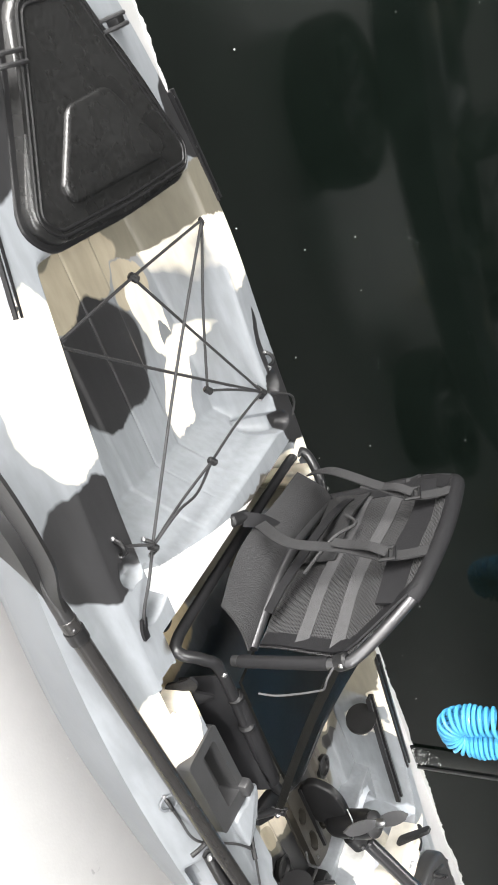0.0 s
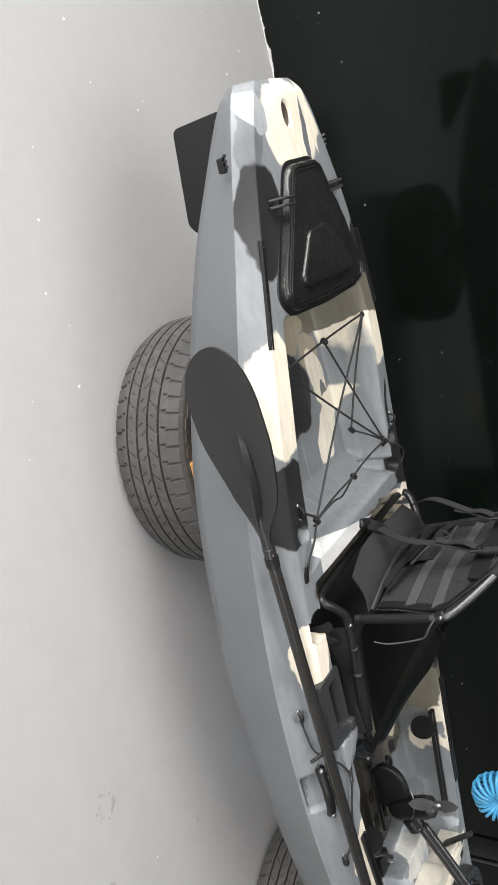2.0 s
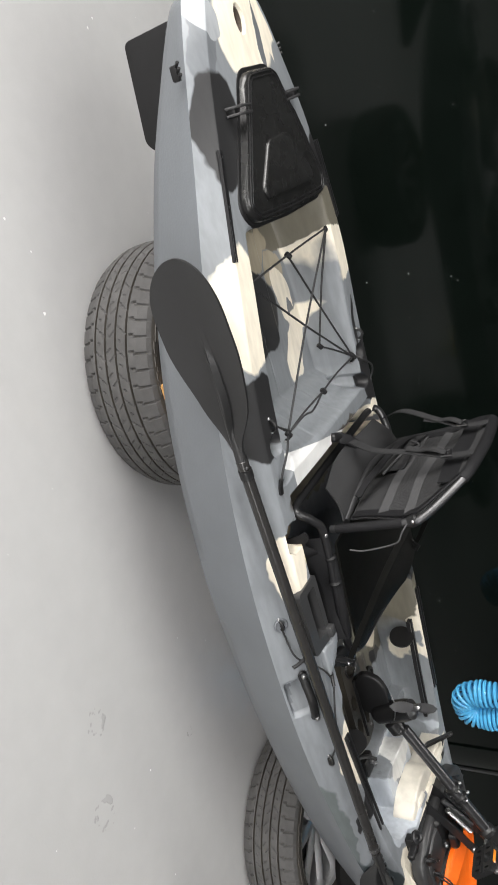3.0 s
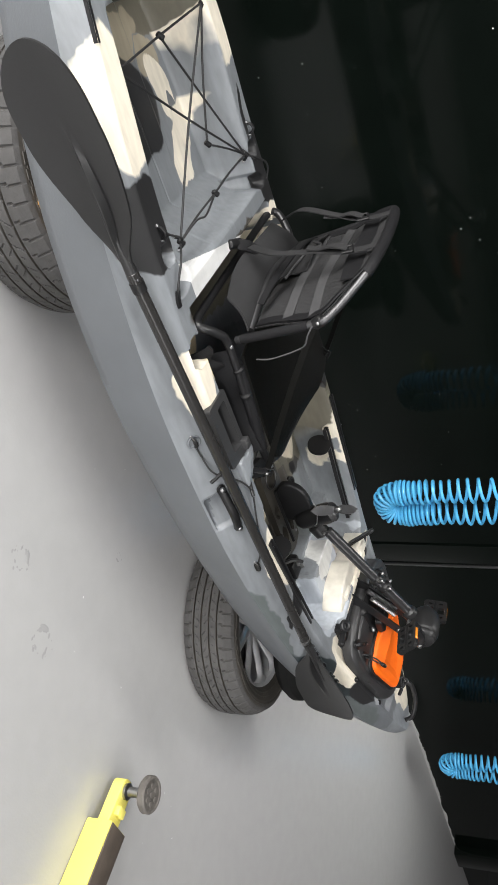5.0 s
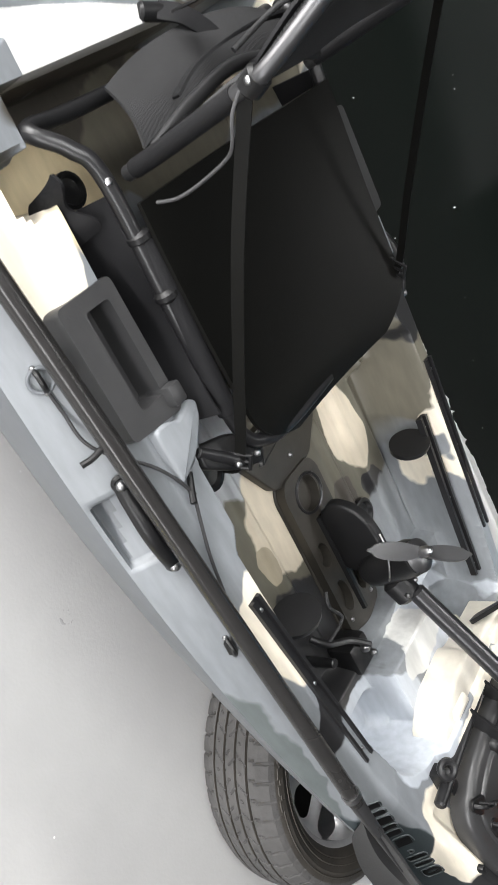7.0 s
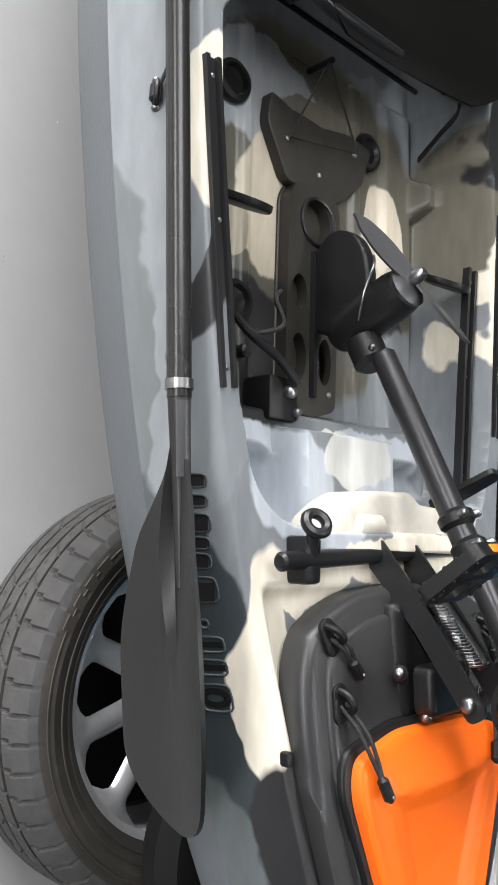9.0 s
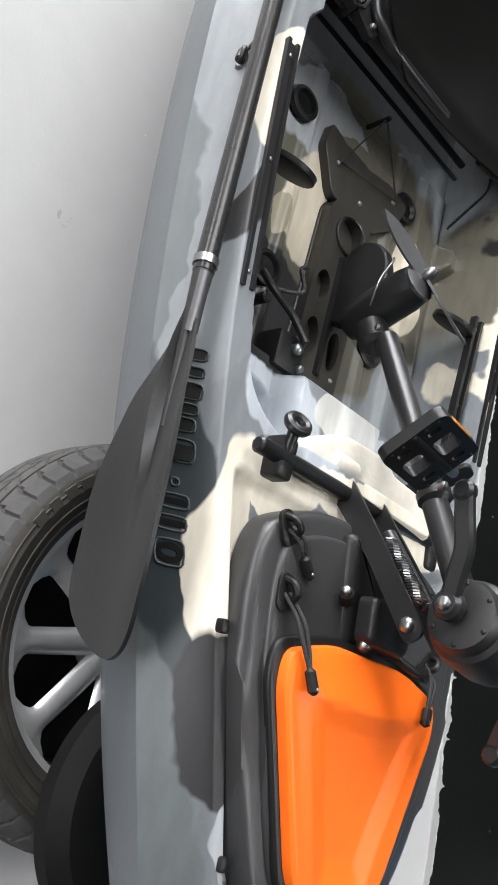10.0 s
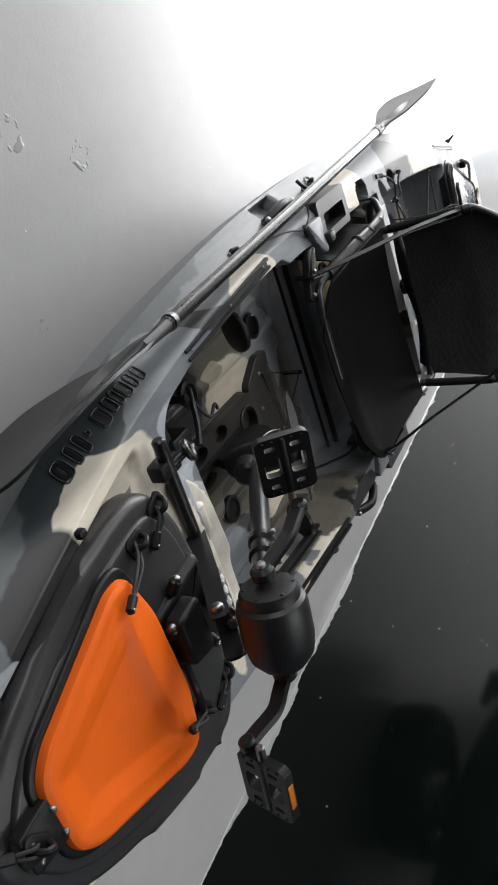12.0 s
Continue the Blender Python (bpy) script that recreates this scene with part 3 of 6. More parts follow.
def deck(x, v, half, top):
    """Height of the moulded deck at x and at v of its half width."""
    y, a = v * half, abs(v)
    z = top + 0.006 * (1 - v * v)
    # tank well behind the seat
    floor = 0.478 + 0.122 * max(0.0, min(1.0, (x - 1.078 - 0.08 * y) / 0.100)) + 0.004 * span(abs(y), 0.0, 0.09, 0.01)
    k = span(x, 0.578, 1.175, 0.03) * (1 - ease(0.70, 0.80, a))
    z += (floor - z) * k
    # seat well with round notches in its sides
    k = span(x, 1.236, 1.80, 0.010) * (1 - ease(0.815, 0.845, a))
    for s in (-1, 1):
        d = math.hypot(x - 1.342, y - s * 0.336)
        k = max(k, 1 - ease(0.036, 0.043, d))
    z += (0.43 - z) * k
    # pocket in the side inserts
    k = span(x, 1.500, 1.672, 0.006) * span(abs(y), 0.312, 0.366, 0.006)
    z += (0.556 - z) * k
    # open cockpit: ribs along its floor, and a sloping front
    w = 0.83 + 0.06 * ease(1.90, 1.95, x) - 0.03 * ease(2.40, 2.55, x)
    r = 0.085
    qx, qy = abs(x - 2.10) - 0.513 + r, abs(y) - w * half + r
    d = math.hypot(max(qx, 0.0), max(qy, 0.0)) + min(max(qx, qy), 0.0) - r
    k = ease(1.78, 1.80, x) * (1 - ease(-0.007, 0.007, d))
    floor = 0.430 + 0.010 * span(abs(y), 0.125, 0.150, 0.016) + 0.014 * span(abs(y), 0.215, 0.30, 0.02)
    floor += (0.488 - floor) * ease(2.425, 2.443, x)
    floor += (0.550 - floor) * ease(2.462, 2.474, x) * (1 - ease(0.102, 0.114, abs(y + 0.01)))
    qx, qy = abs(x - 2.552) - 0.026, abs(abs(y) - 0.190) - 0.034
    d = math.hypot(max(qx, 0.0), max(qy, 0.0)) - 0.030
    floor -= 0.045 * (1 - ease(-0.014, 0.008, d))
    floor -= 0.012 * (1 - ease(0.7, 1.0, math.hypot(x - 1.905, abs(y) - 0.170) / 0.040)) + 0.012 * (1 - ease(0.7, 1.0, math.hypot(x - 2.265, abs(y) - 0.155) / 0.034))
    floor += 0.05 * span(x, 1.93, 1.99, 0.03) * span(a, 0.78, 0.95, 0.05)
    z += (floor - z) * k
    # raised lip in front of the cockpit
    z += 0.022 * span(x, 2.620, 2.652, 0.012) * (1 - ease(0.52, 0.60, a))
    # seat for the bow hatch and the drive
    z -= 0.018 * span(x, 2.70, 3.28, 0.02) * (1 - ease(0.84, 0.92, a))
    # dishes for the loose cords beside the well: a round one, and a long scoop that runs slantwise
    d = math.hypot((x - 1.083) / 0.032, (abs(y) - 0.312) / 0.030)
    z -= 0.030 * (1 - ease(0.60, 1.0, d))
    p, q = (x - 1.165) * 0.42 + (abs(y) - 0.278) * 0.91, (x - 1.165) * 0.91 - (abs(y) - 0.278) * 0.42
    d = math.hypot(p / 0.062, q / 0.027)
    z -= 0.030 * (1 - ease(0.62, 1.0, d))
    # eye through the stern
    d = math.hypot((x - 0.118) / 1.5, y)
    z -= 0.13 * (1 - ease(0.017, 0.023, d))
    return z


DECK_STEPS, RING = 270, 326


def build_hull():
    xs = np.unique(np.concatenate([np.linspace(0.035, 3.57, 480), np.linspace(1.80, 2.66, 170), np.linspace(1.22, 1.25, 10), np.linspace(2.42, 2.66, 70), np.linspace(1.77, 1.81, 12), np.linspace(0.08, 0.16, 40), np.linspace(1.135, 1.24, 60)]))
    nd = DECK_STEPS
    bm = bmesh.new()
    rings = []
    for x in xs:
        B, zr, T, zt, C, zc, zk = station(float(x))
        row = []
        for j in range(nd + 1):
            v = -1 + 2 * j / nd
            row.append((x, v * T, deck(float(x), v, T, zt)))
        sect = []
        # rounded gunwale, sloping shoulder, ridge, side, bilge
        for k in range(1, 19):
            t = k / 18
            scoop = 0.034 * span(x, 1.757, 1.872, 0.012) * span(t, 0.40, 0.92, 0.07) * (0.45 + 0.55 * ease(1.872, 1.77, x))
            sect.append((T + (B - T) * t - 0.5 * scoop, zt + (zr - zt) * (t ** 1.12) - scoop))
        for t in (0.08, 0.3, 0.55, 0.8, 1.0):
            sect.append((B + (C - B) * t ** 1.2, zr + (zc - zr) * t))
        for t in (0.2, 0.4, 0.6, 0.8):
            sect.append((C * (1 - t), zc + (zk - zc) * t ** 0.85))
        right = [(x, y, z) for y, z in sect]
        left = [(x, -y, z) for y, z in sect][::-1]
        full = row + right + [(x, 0, zk)] + left
        rings.append([bm.verts.new(p) for p in full])
    n = len(rings[0])
    for a, b in zip(rings, rings[1:]):
        for i in range(n):
            j = (i + 1) % n
            bm.faces.new((a[i], b[i], b[j], a[j]))
    bm.faces.new(rings[0])
    bm.faces.new(rings[-1][::-1])
    return bm


kayak = thing("fishing_kayak", (1.8, 0, 0.21), "camouflage grey, cream and black fishing kayak laid on car wheels", "kayak")
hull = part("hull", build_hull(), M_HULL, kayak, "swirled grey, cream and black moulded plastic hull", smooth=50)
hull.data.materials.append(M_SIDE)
hull.data.materials.append(M_LIP)
# sides and underside take the grey with the shade already in it
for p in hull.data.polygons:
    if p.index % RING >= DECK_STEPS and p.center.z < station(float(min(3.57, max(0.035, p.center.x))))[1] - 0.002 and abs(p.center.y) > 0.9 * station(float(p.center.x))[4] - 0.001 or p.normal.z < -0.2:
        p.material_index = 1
    elif 1.140 + 0.097 * (p.center.y + 0.262) / 0.36 < p.center.x < 1.2385 and -0.262 < p.center.y < 0.098 and p.center.z > 0.54:
        # a white corner of the bulkhead between the tank well and the seat
        p.material_index = 2


# the crease along the ridge stays crisp
_rv = {v.index for v in hull.data.vertices if abs(abs(v.co.y) - station(v.co.x)[0]) < 1e-5 and abs(v.co.z - station(v.co.x)[1]) < 1e-5}
for e in hull.data.edges:
    if e.vertices[0] in _rv and e.vertices[1] in _rv:
        e.use_edge_sharp = True


def shoulder(x, t, side=-1, lift=0.0):
    """A place on the sloping shoulder: t from 0 at the deck's edge to 1 at the ridge."""
    B, zr, T, zt, C, zc, zk = station(x)
    return Vector((x, side * (T + (B - T) * t), zt + (zr - zt) * t ** 1.12 + lift))


# brown cup added in the stern eye to stand for the shade inside
part("eye_liner", lathe([(0.0195, -0.008), (0.0195, -0.11), (0.001, -0.11), (0.001, -0.105), (0.0175, -0.105), (0.0175, -0.008)], Matrix.Translation((0.118, 0, 0.643)) @ Matrix.Diagonal((1.5, 1, 1, 1)), 24, close=True), M_RUST, kayak)

# rudder under the stern
rud = [(0.078, 0.292), (0.064, 0.445), (0.120, 0.475), (0.355, 0.310), (0.348, 0.288), (0.325, 0.268)]
rudder = part("rudder", prism(rounded(rud, 0.018), -0.006, 0.006, 0.003, Matrix.Translation((0, 0.045, 0)) @ Matrix.Rotation(radians(90), 4, "X")), M_BLACK, kayak, "flat black rudder blade")
part("rudder_pin", rod((0.09, 0.045, 0.42), (0.09, 0.045, 0.56), 0.011), M_SATIN, rudder)


# carrying handles, pad eyes and their cords
def strap_handle(side):
    a, b = shoulder(1.737, 0.54, side, 0.006), shoulder(1.890, 0.53, side, 0.006)
    mid = (a + b) / 2
    n = Vector((0, side * 0.62, 0.78))
    inner = Vector((0, side * 0.004, 0))
    h = part("carry_handle", tube([a, a + (b - a) * 0.18 + n * 0.012 + inner * 0.6, mid + n * 0.022 + inner, b + (a - b) * 0.18 + n * 0.012 + inner * 0.6, b], 0.0125, n=14), M_BLACK, kayak, "black moulded carry handle")
    for p in (a, b):
        part("handle_end", rod(p - n * 0.004, p + n * 0.005, 0.0135, n=16), M_BLACK, h)
    for p in (a, b):
        part("bolt", bolt(p + n * 0.0125, n, 0.0085, 0.006), M_BOLT, h)


for s in (-1, 1):
    strap_handle(s)


def pad_eye(p, axis=(0, -0.5, 0.85), along=(1, 0, 0), parent=kayak):
    p, n, t = Vector(p), Vector(axis).normalized(), Vector(along).normalized()
    e = part("pad_eye", tube([p - t * 0.016, p - t * 0.010 + n * 0.010, p + n * 0.014, p + t * 0.010 + n * 0.010, p + t * 0.016], 0.0042, steps=4, n=8), M_BLACK, parent)
    for s in (-1, 1):
        part("screw", bolt(p + t * 0.018 * s, n, 0.0055, 0.004, n=8), M_BOLT, e)
    return e


ring_p, eye_p = shoulder(1.557, 0.66, -1, 0.004), shoulder(2.074, 0.54, -1, 0.004)
for s in (-1, 1):
    for x, t in ((1.557, 0.66), (2.074, 0.54)):
        pad_eye(shoulder(x, t, s, 0.003), (0, s * 0.5, 0.85))
    pad_eye((1.025, s * 0.318, 0.616), (0, s * 0.1, 0.95))
hookp = Vector((1.802, -0.366, 0.612))
part("cord_washer", ring(ring_p + Vector((0, 0, 0.001)), (0, -0.6, 0.8), 0.017, 0.0028), M_SIDE, kayak)
part("paddle_cord", tube([ring_p, ring_p + Vector((0.05, 0.0, 0.004)), Vector((1.664, -0.440, 0.572)), Vector((1.74, -0.392, 0.606)), hookp, hookp + Vector((0.012, -0.004, 0.002)), Vector((1.90, -0.392, 0.606)), Vector((2.00, -0.402, 0.592)), eye_p], 0.0026), M_CORD, kayak, "thin black paddle keeper cord")
part("cord_knob", rod(eye_p + Vector((-0.012, 0, 0.0)), eye_p + Vector((0.012, -0.003, 0.002)), 0.008), M_BLACK, kayak)
part("cord_hook", tube([hookp + Vector((-0.02, 0.02, -0.008)), hookp, hookp + Vector((0.012, -0.012, 0.006))], 0.005), M_BLACK, kayak)
part("cord_clip", tube([Vector((1.675, -0.466, 0.568)), Vector((1.674, -0.452, 0.578)), Vector((1.668, -0.438, 0.590))], 0.005), M_BLACK, kayak)

# bungee net over the tank well
BL, BT, BR, BB = U(0.684, -0.253, 0.628), U(0.676, 0.252, 0.653), U(1.079, 0.269, 0.637), U(1.087, -0.245, 0.617)
mid_knot = U(1.072, -0.008, 0.636)
for a, b in ((BL, BT), (BL, BR), (BT, BB), (BR, mid_knot), (mid_knot, BB)):
    c = (a + b) / 2 - Vector((0, 0, 0.006))
    part("bungee_cord", tube([a, c, b], 0.0030, steps=6, n=7), M_CORD, kayak)
part("bungee_cord", tube([mid_knot, U(1.10, -0.07, 0.622), Vector((1.075, -0.16, 0.626)), BB], 0.0029, steps=6, n=7), M_CORD, kayak)
HK, LP = U(0.681, -0.010, 0.634), U(0.985, 0.125, 0.600)
part("bungee_cord", tube([HK, U(0.88, 0.13, 0.634), BR], 0.0029, steps=6, n=7), M_CORD, kayak)
part("bungee_cord", tube([BT, U(0.83, 0.19, 0.622), LP], 0.0029, steps=6, n=7), M_CORD, kayak)
part("bungee_cord", tube([LP, U(1.03, 0.20, 0.618), BR], 0.0029, steps=6, n=7), M_CORD, kayak)
for p in (BL, BT, BR, BB, mid_knot, HK, LP):
    b = rod(p + Vector((-0.008, -0.004, -0.002)), p + Vector((0.008, 0.004, 0.006)), 0.0075, n=9)
    part("bungee_hook", b, M_BLACK, kayak)
for p in (BL, BT, BR, BB):
    pad_eye(p + Vector((0, 0, -0.010)), (0, 0.2 * (1 if p.y < 0 else -1), 1))
# loose end of the bungee, lying forward beside the well
part("bungee_tail", tube([BB, Vector((1.11, -0.30, 0.630)), Vector((1.15, -0.335, 0.622)), Vector((1.188, -0.347, 0.612))], 0.0029), M_CORD, kayak)
part("tail_tab", strap([Vector((1.165, -0.341, 0.617)), Vector((1.188, -0.347, 0.612)), Vector((1.205, -0.349, 0.611))], 0.014, 0.003), M_BLACK, kayak)
part("bungee_tail", tube([Vector((1.025, -0.318, 0.626)), Vector((1.045, -0.29, 0.622)), Vector((1.07, -0.26, 0.630)), BB], 0.0029), M_CORD, kayak)
part("bungee_tail", tube([BR, U(1.14, 0.35, 0.66), U(1.19, 0.36, 0.645), U(1.194, 0.334, 0.640)], 0.0029), M_CORD, kayak)

# rails for accessories: a channel with a slot
def track(p, q, w=0.026, h=0.012, parent=kayak, name="gear_track"):
    p, q = Vector(p), Vector(q)
    sec = [(-w / 2, -h), (w / 2, -h), (w / 2, 0), (w * 0.24, 0), (w * 0.24, -h * 0.55), (-w * 0.24, -h * 0.55), (-w * 0.24, 0), (-w / 2, 0)]
    ob = part(name, sweep([p, (p + q) / 2, q], sec), M_SATIN, parent, "black aluminium gear track")
    for t in (0.06, 0.5, 0.94):
        part("screw", bolt(p + (q - p) * t + Vector((0, 0, -h * 0.5)), (0, 0, 1), 0.0045, 0.003, n=8), M_BOLT, ob)
    return ob


for s in (-1, 1):
    track((2.020, s * 0.360, 0.606), (2.446, s * 0.320, 0.608), 0.025)
    track((0.375, s * 0.248, 0.646), (0.615, s * 0.304, 0.640), 0.013, 0.008) if s < 0 else track((0.44, 0.266, 0.648), (0.66, 0.316, 0.640), 0.016, 0.010)
    # foot brace inside the cockpit
    fy, fz = (0.0, 0.575) if s > 0 else (0.010, 0.452)
    fb = track((2.130, s * (0.305 + fy), fz), (2.540, s * (0.262 + fy), fz), 0.028, 0.014, name="foot_brace_track")
    up = Vector((0.40, 0, 0.917))
    m = Matrix(((0, up.x, up.z, 2.165), (1, 0, 0, s * 0.255), (0, up.z, -up.x, 0.548), (0, 0, 0, 1)))
    part("foot_pad", prism(disc(0, 0, 0.050, 0.042, 28), -0.006, 0.006, 0.004, m), M_BLACK, fb, "black rubber foot pad")

# rear hatch
rh = [(0.232, -0.075), (0.232, 0.078), (0.375, 0.150), (0.528, 0.232), (0.572, 0.206), (0.570, 0.0), (0.558, -0.192), (0.512, -0.228), (0.375, -0.152)]
rear_hatch = part("rear_hatch", prism(rounded(rh, 0.03), 0.640, 0.664, 0.012), M_DUSTY, kayak, "black plastic rear hatch lid, dusty")
part("hatch_rim", prism(offset(rounded(rh, 0.03), 0.011), 0.618, 0.645, 0.004), M_BLACK, rear_hatch)
for inset in (0.010, 0.019):
    part("hatch_rib", sweep([(x, y, 0.6635) for x, y in offset(rounded(rh, 0.03), -inset)], circle(0.0028, 7), closed=True), M_BLACK, rear_hatch)
part("hatch_panel", prism(rounded([(0.390, -0.060), (0.386, 0.050), (0.500, 0.145), (0.527, 0.130), (0.518, -0.130), (0.492, -0.145)], 0.018), 0.658, 0.673, 0.007), M_DUSTY, rear_hatch)
for s in (-1, 1):
    c = part("hatch_clip", box(0.296, 0.320, s * 0.165 - 0.012, s * 0.165 + 0.012, 0.636, 0.664, 0.005), M_BLACK, rear_hatch)
    for dx in (-0.008, 0.008):
        part("cord", tube([(0.307 + dx, s * 0.185, 0.645), (0.307 + dx, s * 0.165, 0.672), (0.309 + dx, s * 0.13, 0.672), (0.31 + dx, s * 0.10, 0.666)], 0.0035, n=7), M_CORD, c)
for s in (-1, 1):
    m = Matrix.Translation((0.200, s * 0.250, 0.588))
    g = part("stern_cleat", box(-0.017, 0.017, -0.006, 0.008, -0.010, 0.008, 0.004, m=m), M_BLACK, kayak)
    for dx in (-0.012, 0.0, 0.012):
        part("cleat_tooth", rod((0.200 + dx, s * 0.250, 0.592), (0.192 + dx, s * 0.264, 0.608), 0.0040, n=8), M_BLACK, g)

# black storage box let into the near gunwale
for s in (-1, 1):
    o = [(1.485, -0.405), (1.690, -0.405), (1.700, -0.300), (1.485, -0.300)]
    if s > 0:
        o = [(x, -y) for x, y in o][::-1]
    pocket = [(1.510, -0.366), (1.662, -0.366), (1.664, -0.320), (1.510, -0.320)]
    if s > 0:
        pocket = [(x, -y) for x, y in pocket][::-1]
    k = prism(rounded(o, 0.012), 0.500, 0.562, 0.002)
    k = perforated(rounded(o, 0.012), [rounded(pocket, 0.008)], 0.560, 0.609, bm=k)
    if s < 0:
        sb = part("storage_insert", k, M_HATCH, kayak, "dark grey moulded side insert")
        part("insert_catch", box(1.655, 1.688, -0.322, -0.296, 0.575, 0.626, 0.005), M_HATCH, sb)
    else:
        part("storage_insert", k, M_HATCH, kayak, "dark grey moulded side insert")
    part("gunwale_tooth", prism(rounded([(1.695, s * 0.372), (1.695, s * 0.345), (1.708, s * 0.322), (1.692, s * 0.292), (1.702, s * 0.276), (1.728, s * 0.285), (1.765, s * 0.325), (1.785, s * 0.372)][:: (1 if s < 0 else -1)], 0.010), 0.540, 0.616, 0.006), M_HULL, kayak)

# drive console along the cockpit floor
deck_plate = rounded([(2.030, -0.040), (2.060, -0.060), (2.42, -0.066), (2.44, 0.0), (2.42, 0.066), (2.060, 0.074), (2.030, 0.055)], 0.02)
wing = rounded([(1.895, -0.098), (1.950, -0.105), (2.035, -0.060), (2.050, 0.0), (2.040, 0.075), (1.985, 0.140), (1.910, 0.165), (1.900, 0.100), (1.915, 0.030), (1.910, -0.050)], 0.012)
con = part("drive_console", prism(deck_plate, 0.405, 0.434, 0.004), M_CONSOLE, kayak, "brownish grey drive hatch plate in the cockpit floor")
wells = [disc(2.095, 0.012, 0.042, 0.032), disc(2.225, -0.030, 0.030, 0.018), disc(2.225, 0.034, 0.030, 0.016), disc(2.335, -0.030, 0.040, 0.018), disc(2.335, 0.034, 0.040, 0.016)]
part("console_plate", perforated(offset(deck_plate, -0.004), wells, 0.426, 0.456), M_CONSOLE, con)
part("console_wing", prism(wing, 0.428, 0.450, 0.003), M_CONSOLE, con, "flat dark plate across the console's end")
part("console_ridge", sweep([(2.15, 0.002, 0.457), (2.28, 0.002, 0.458), (2.40, 0.002, 0.457)], [(-0.007, -0.003), (0.007, -0.003), (0.004, 0.007), (-0.004, 0.007)]), M_BLACK, con)
part("well_lip", ring((2.095, 0.012, 0.457), (0, 0, 1), 0.041, 0.0035), M_SATIN, con)
for p in ((1.968, -0.062, 0.450), (2.006, 0.020, 0.450), (1.935, 0.115, 0.450), (2.39, -0.045, 0.455), (2.39, 0.045, 0.455)):
    part("screw", bolt(p, (0, 0, 1), 0.006, 0.005, n=10), M_BOLT, con)
part("console_cord", tube([(1.808, 0.013, 0.478), (1.968, -0.062, 0.458), (1.935, 0.115, 0.458), (1.808, 0.013, 0.478)], 0.0022, steps=0, n=6), M_CORD, con)
part("cord_peg", rod((1.808, 0.013, 0.425), (1.808, 0.013, 0.486), 0.006), M_BLACK, con)
for s in (-1, 1):
    for x, y in ((1.905, 0.170), (2.265, 0.155)):
        m = Matrix.Translation((x, s * y, 0.432))
        part("scupper_ring", lathe([(0.012, 0.0), (0.034, 0.0), (0.034, 0.010), (0.026, 0.012), (0.022, 0.004), (0.001, 0.002)], m, 20), M_BLACK, kayak)
part("scupper_ring", lathe([(0.012, 0.0), (0.030, 0.0), (0.030, 0.008), (0.024, 0.010), (0.020, 0.004), (0.001, 0.002)], Matrix.Translation((1.383, -0.130, 0.431)), 20), M_BLACK, kayak)
# pale moulded bolster across the cockpit's front, behind the pivot bar
bol = part("bolster", prism(rounded([(2.580, -0.112), (2.606, -0.150), (2.642, -0.148), (2.640, 0.215), (2.588, 0.222), (2.576, 0.060), (2.558, 0.040), (2.562, -0.070)], 0.012), 0.550, 0.622, 0.009), M_BOLSTER, kayak, "cream moulded bolster in front of the cockpit")
part("bolster_roll", rod((2.610, -0.100, 0.612), (2.612, -0.030, 0.612), 0.0185, n=24, bevel=0.25), M_BOLSTER, bol)
part("bolster_step", box(2.598, 2.632, 0.120, 0.190, 0.610, 0.632, 0.006), M_BOLSTER, bol)
# steering linkage at the cockpit's front corner
lk = part("steering_block", box(2.385, 2.455, -0.140, -0.075, 0.440, 0.500, 0.008), M_BLACK, kayak, "black steering linkage block")
part("bolt", bolt((2.41, -0.10, 0.504), (0, 0, 1), 0.012, 0.010), M_BOLT, lk)
part("bolt", bolt((2.440, -0.085, 0.504), (0, 0, 1), 0.008, 0.008), M_BOLT, lk)
part("link_arm", tube([(2.40, -0.10, 0.52), (2.36, -0.13, 0.505), (2.33, -0.17, 0.49), (2.30, -0.185, 0.47)], 0.007), M_SATIN, lk)
part("link_cord", tube([(2.33, -0.17, 0.49), (2.31, -0.12, 0.505), (2.27, -0.13, 0.50), (2.25, -0.11, 0.49)], 0.004), M_CORD, lk)
part("link_post", rod((2.36, -0.19, 0.43), (2.36, -0.19, 0.505), 0.010), M_SATIN, lk)

# raised name along the shoulder: plain moulded shapes
def letter(x, w, t0, t1):
    """The rim and the sunk fill of one moulded sign."""
    sh = lambda dx, t: shoulder(x + dx, t, -1, 0.0012)
    h = w / 2
    rim = [sh(-h * 0.7, t0), sh(h * 0.7, t0), sh(h, t0 + 0.08), sh(h, t1 - 0.08), sh(h * 0.7, t1), sh(-h * 0.7, t1), sh(-h, t1 - 0.08), sh(-h, t0 + 0.08)]
    fill = sweep([sh(0, t0 + 0.02), sh(0, (t0 + t1) / 2), sh(0, t1 - 0.02)], [(-h * 0.9, -0.002), (h * 0.9, -0.002), (h * 0.9, 0.0004), (-h * 0.9, 0.0004)])
    return tube(rim, 0.0016, steps=2, n=7, closed=True), fill


for x, w, t0, t1 in ((2.739, 0.010, 0.54, 0.62), (2.697, 0.030, 0.36, 0.68), (2.662, 0.018, 0.38, 0.66), (2.640, 0.014, 0.36, 0.64), (2.615, 0.022, 0.32, 0.62), (2.588, 0.014, 0.32, 0.60), (2.563, 0.016, 0.30, 0.58)):
    rim, fill = letter(x, w, t0, t1)
    sign = part("moulded_shape", rim, M_SIGN, kayak)
    part("shape_fill", fill, M_BLACK, sign)


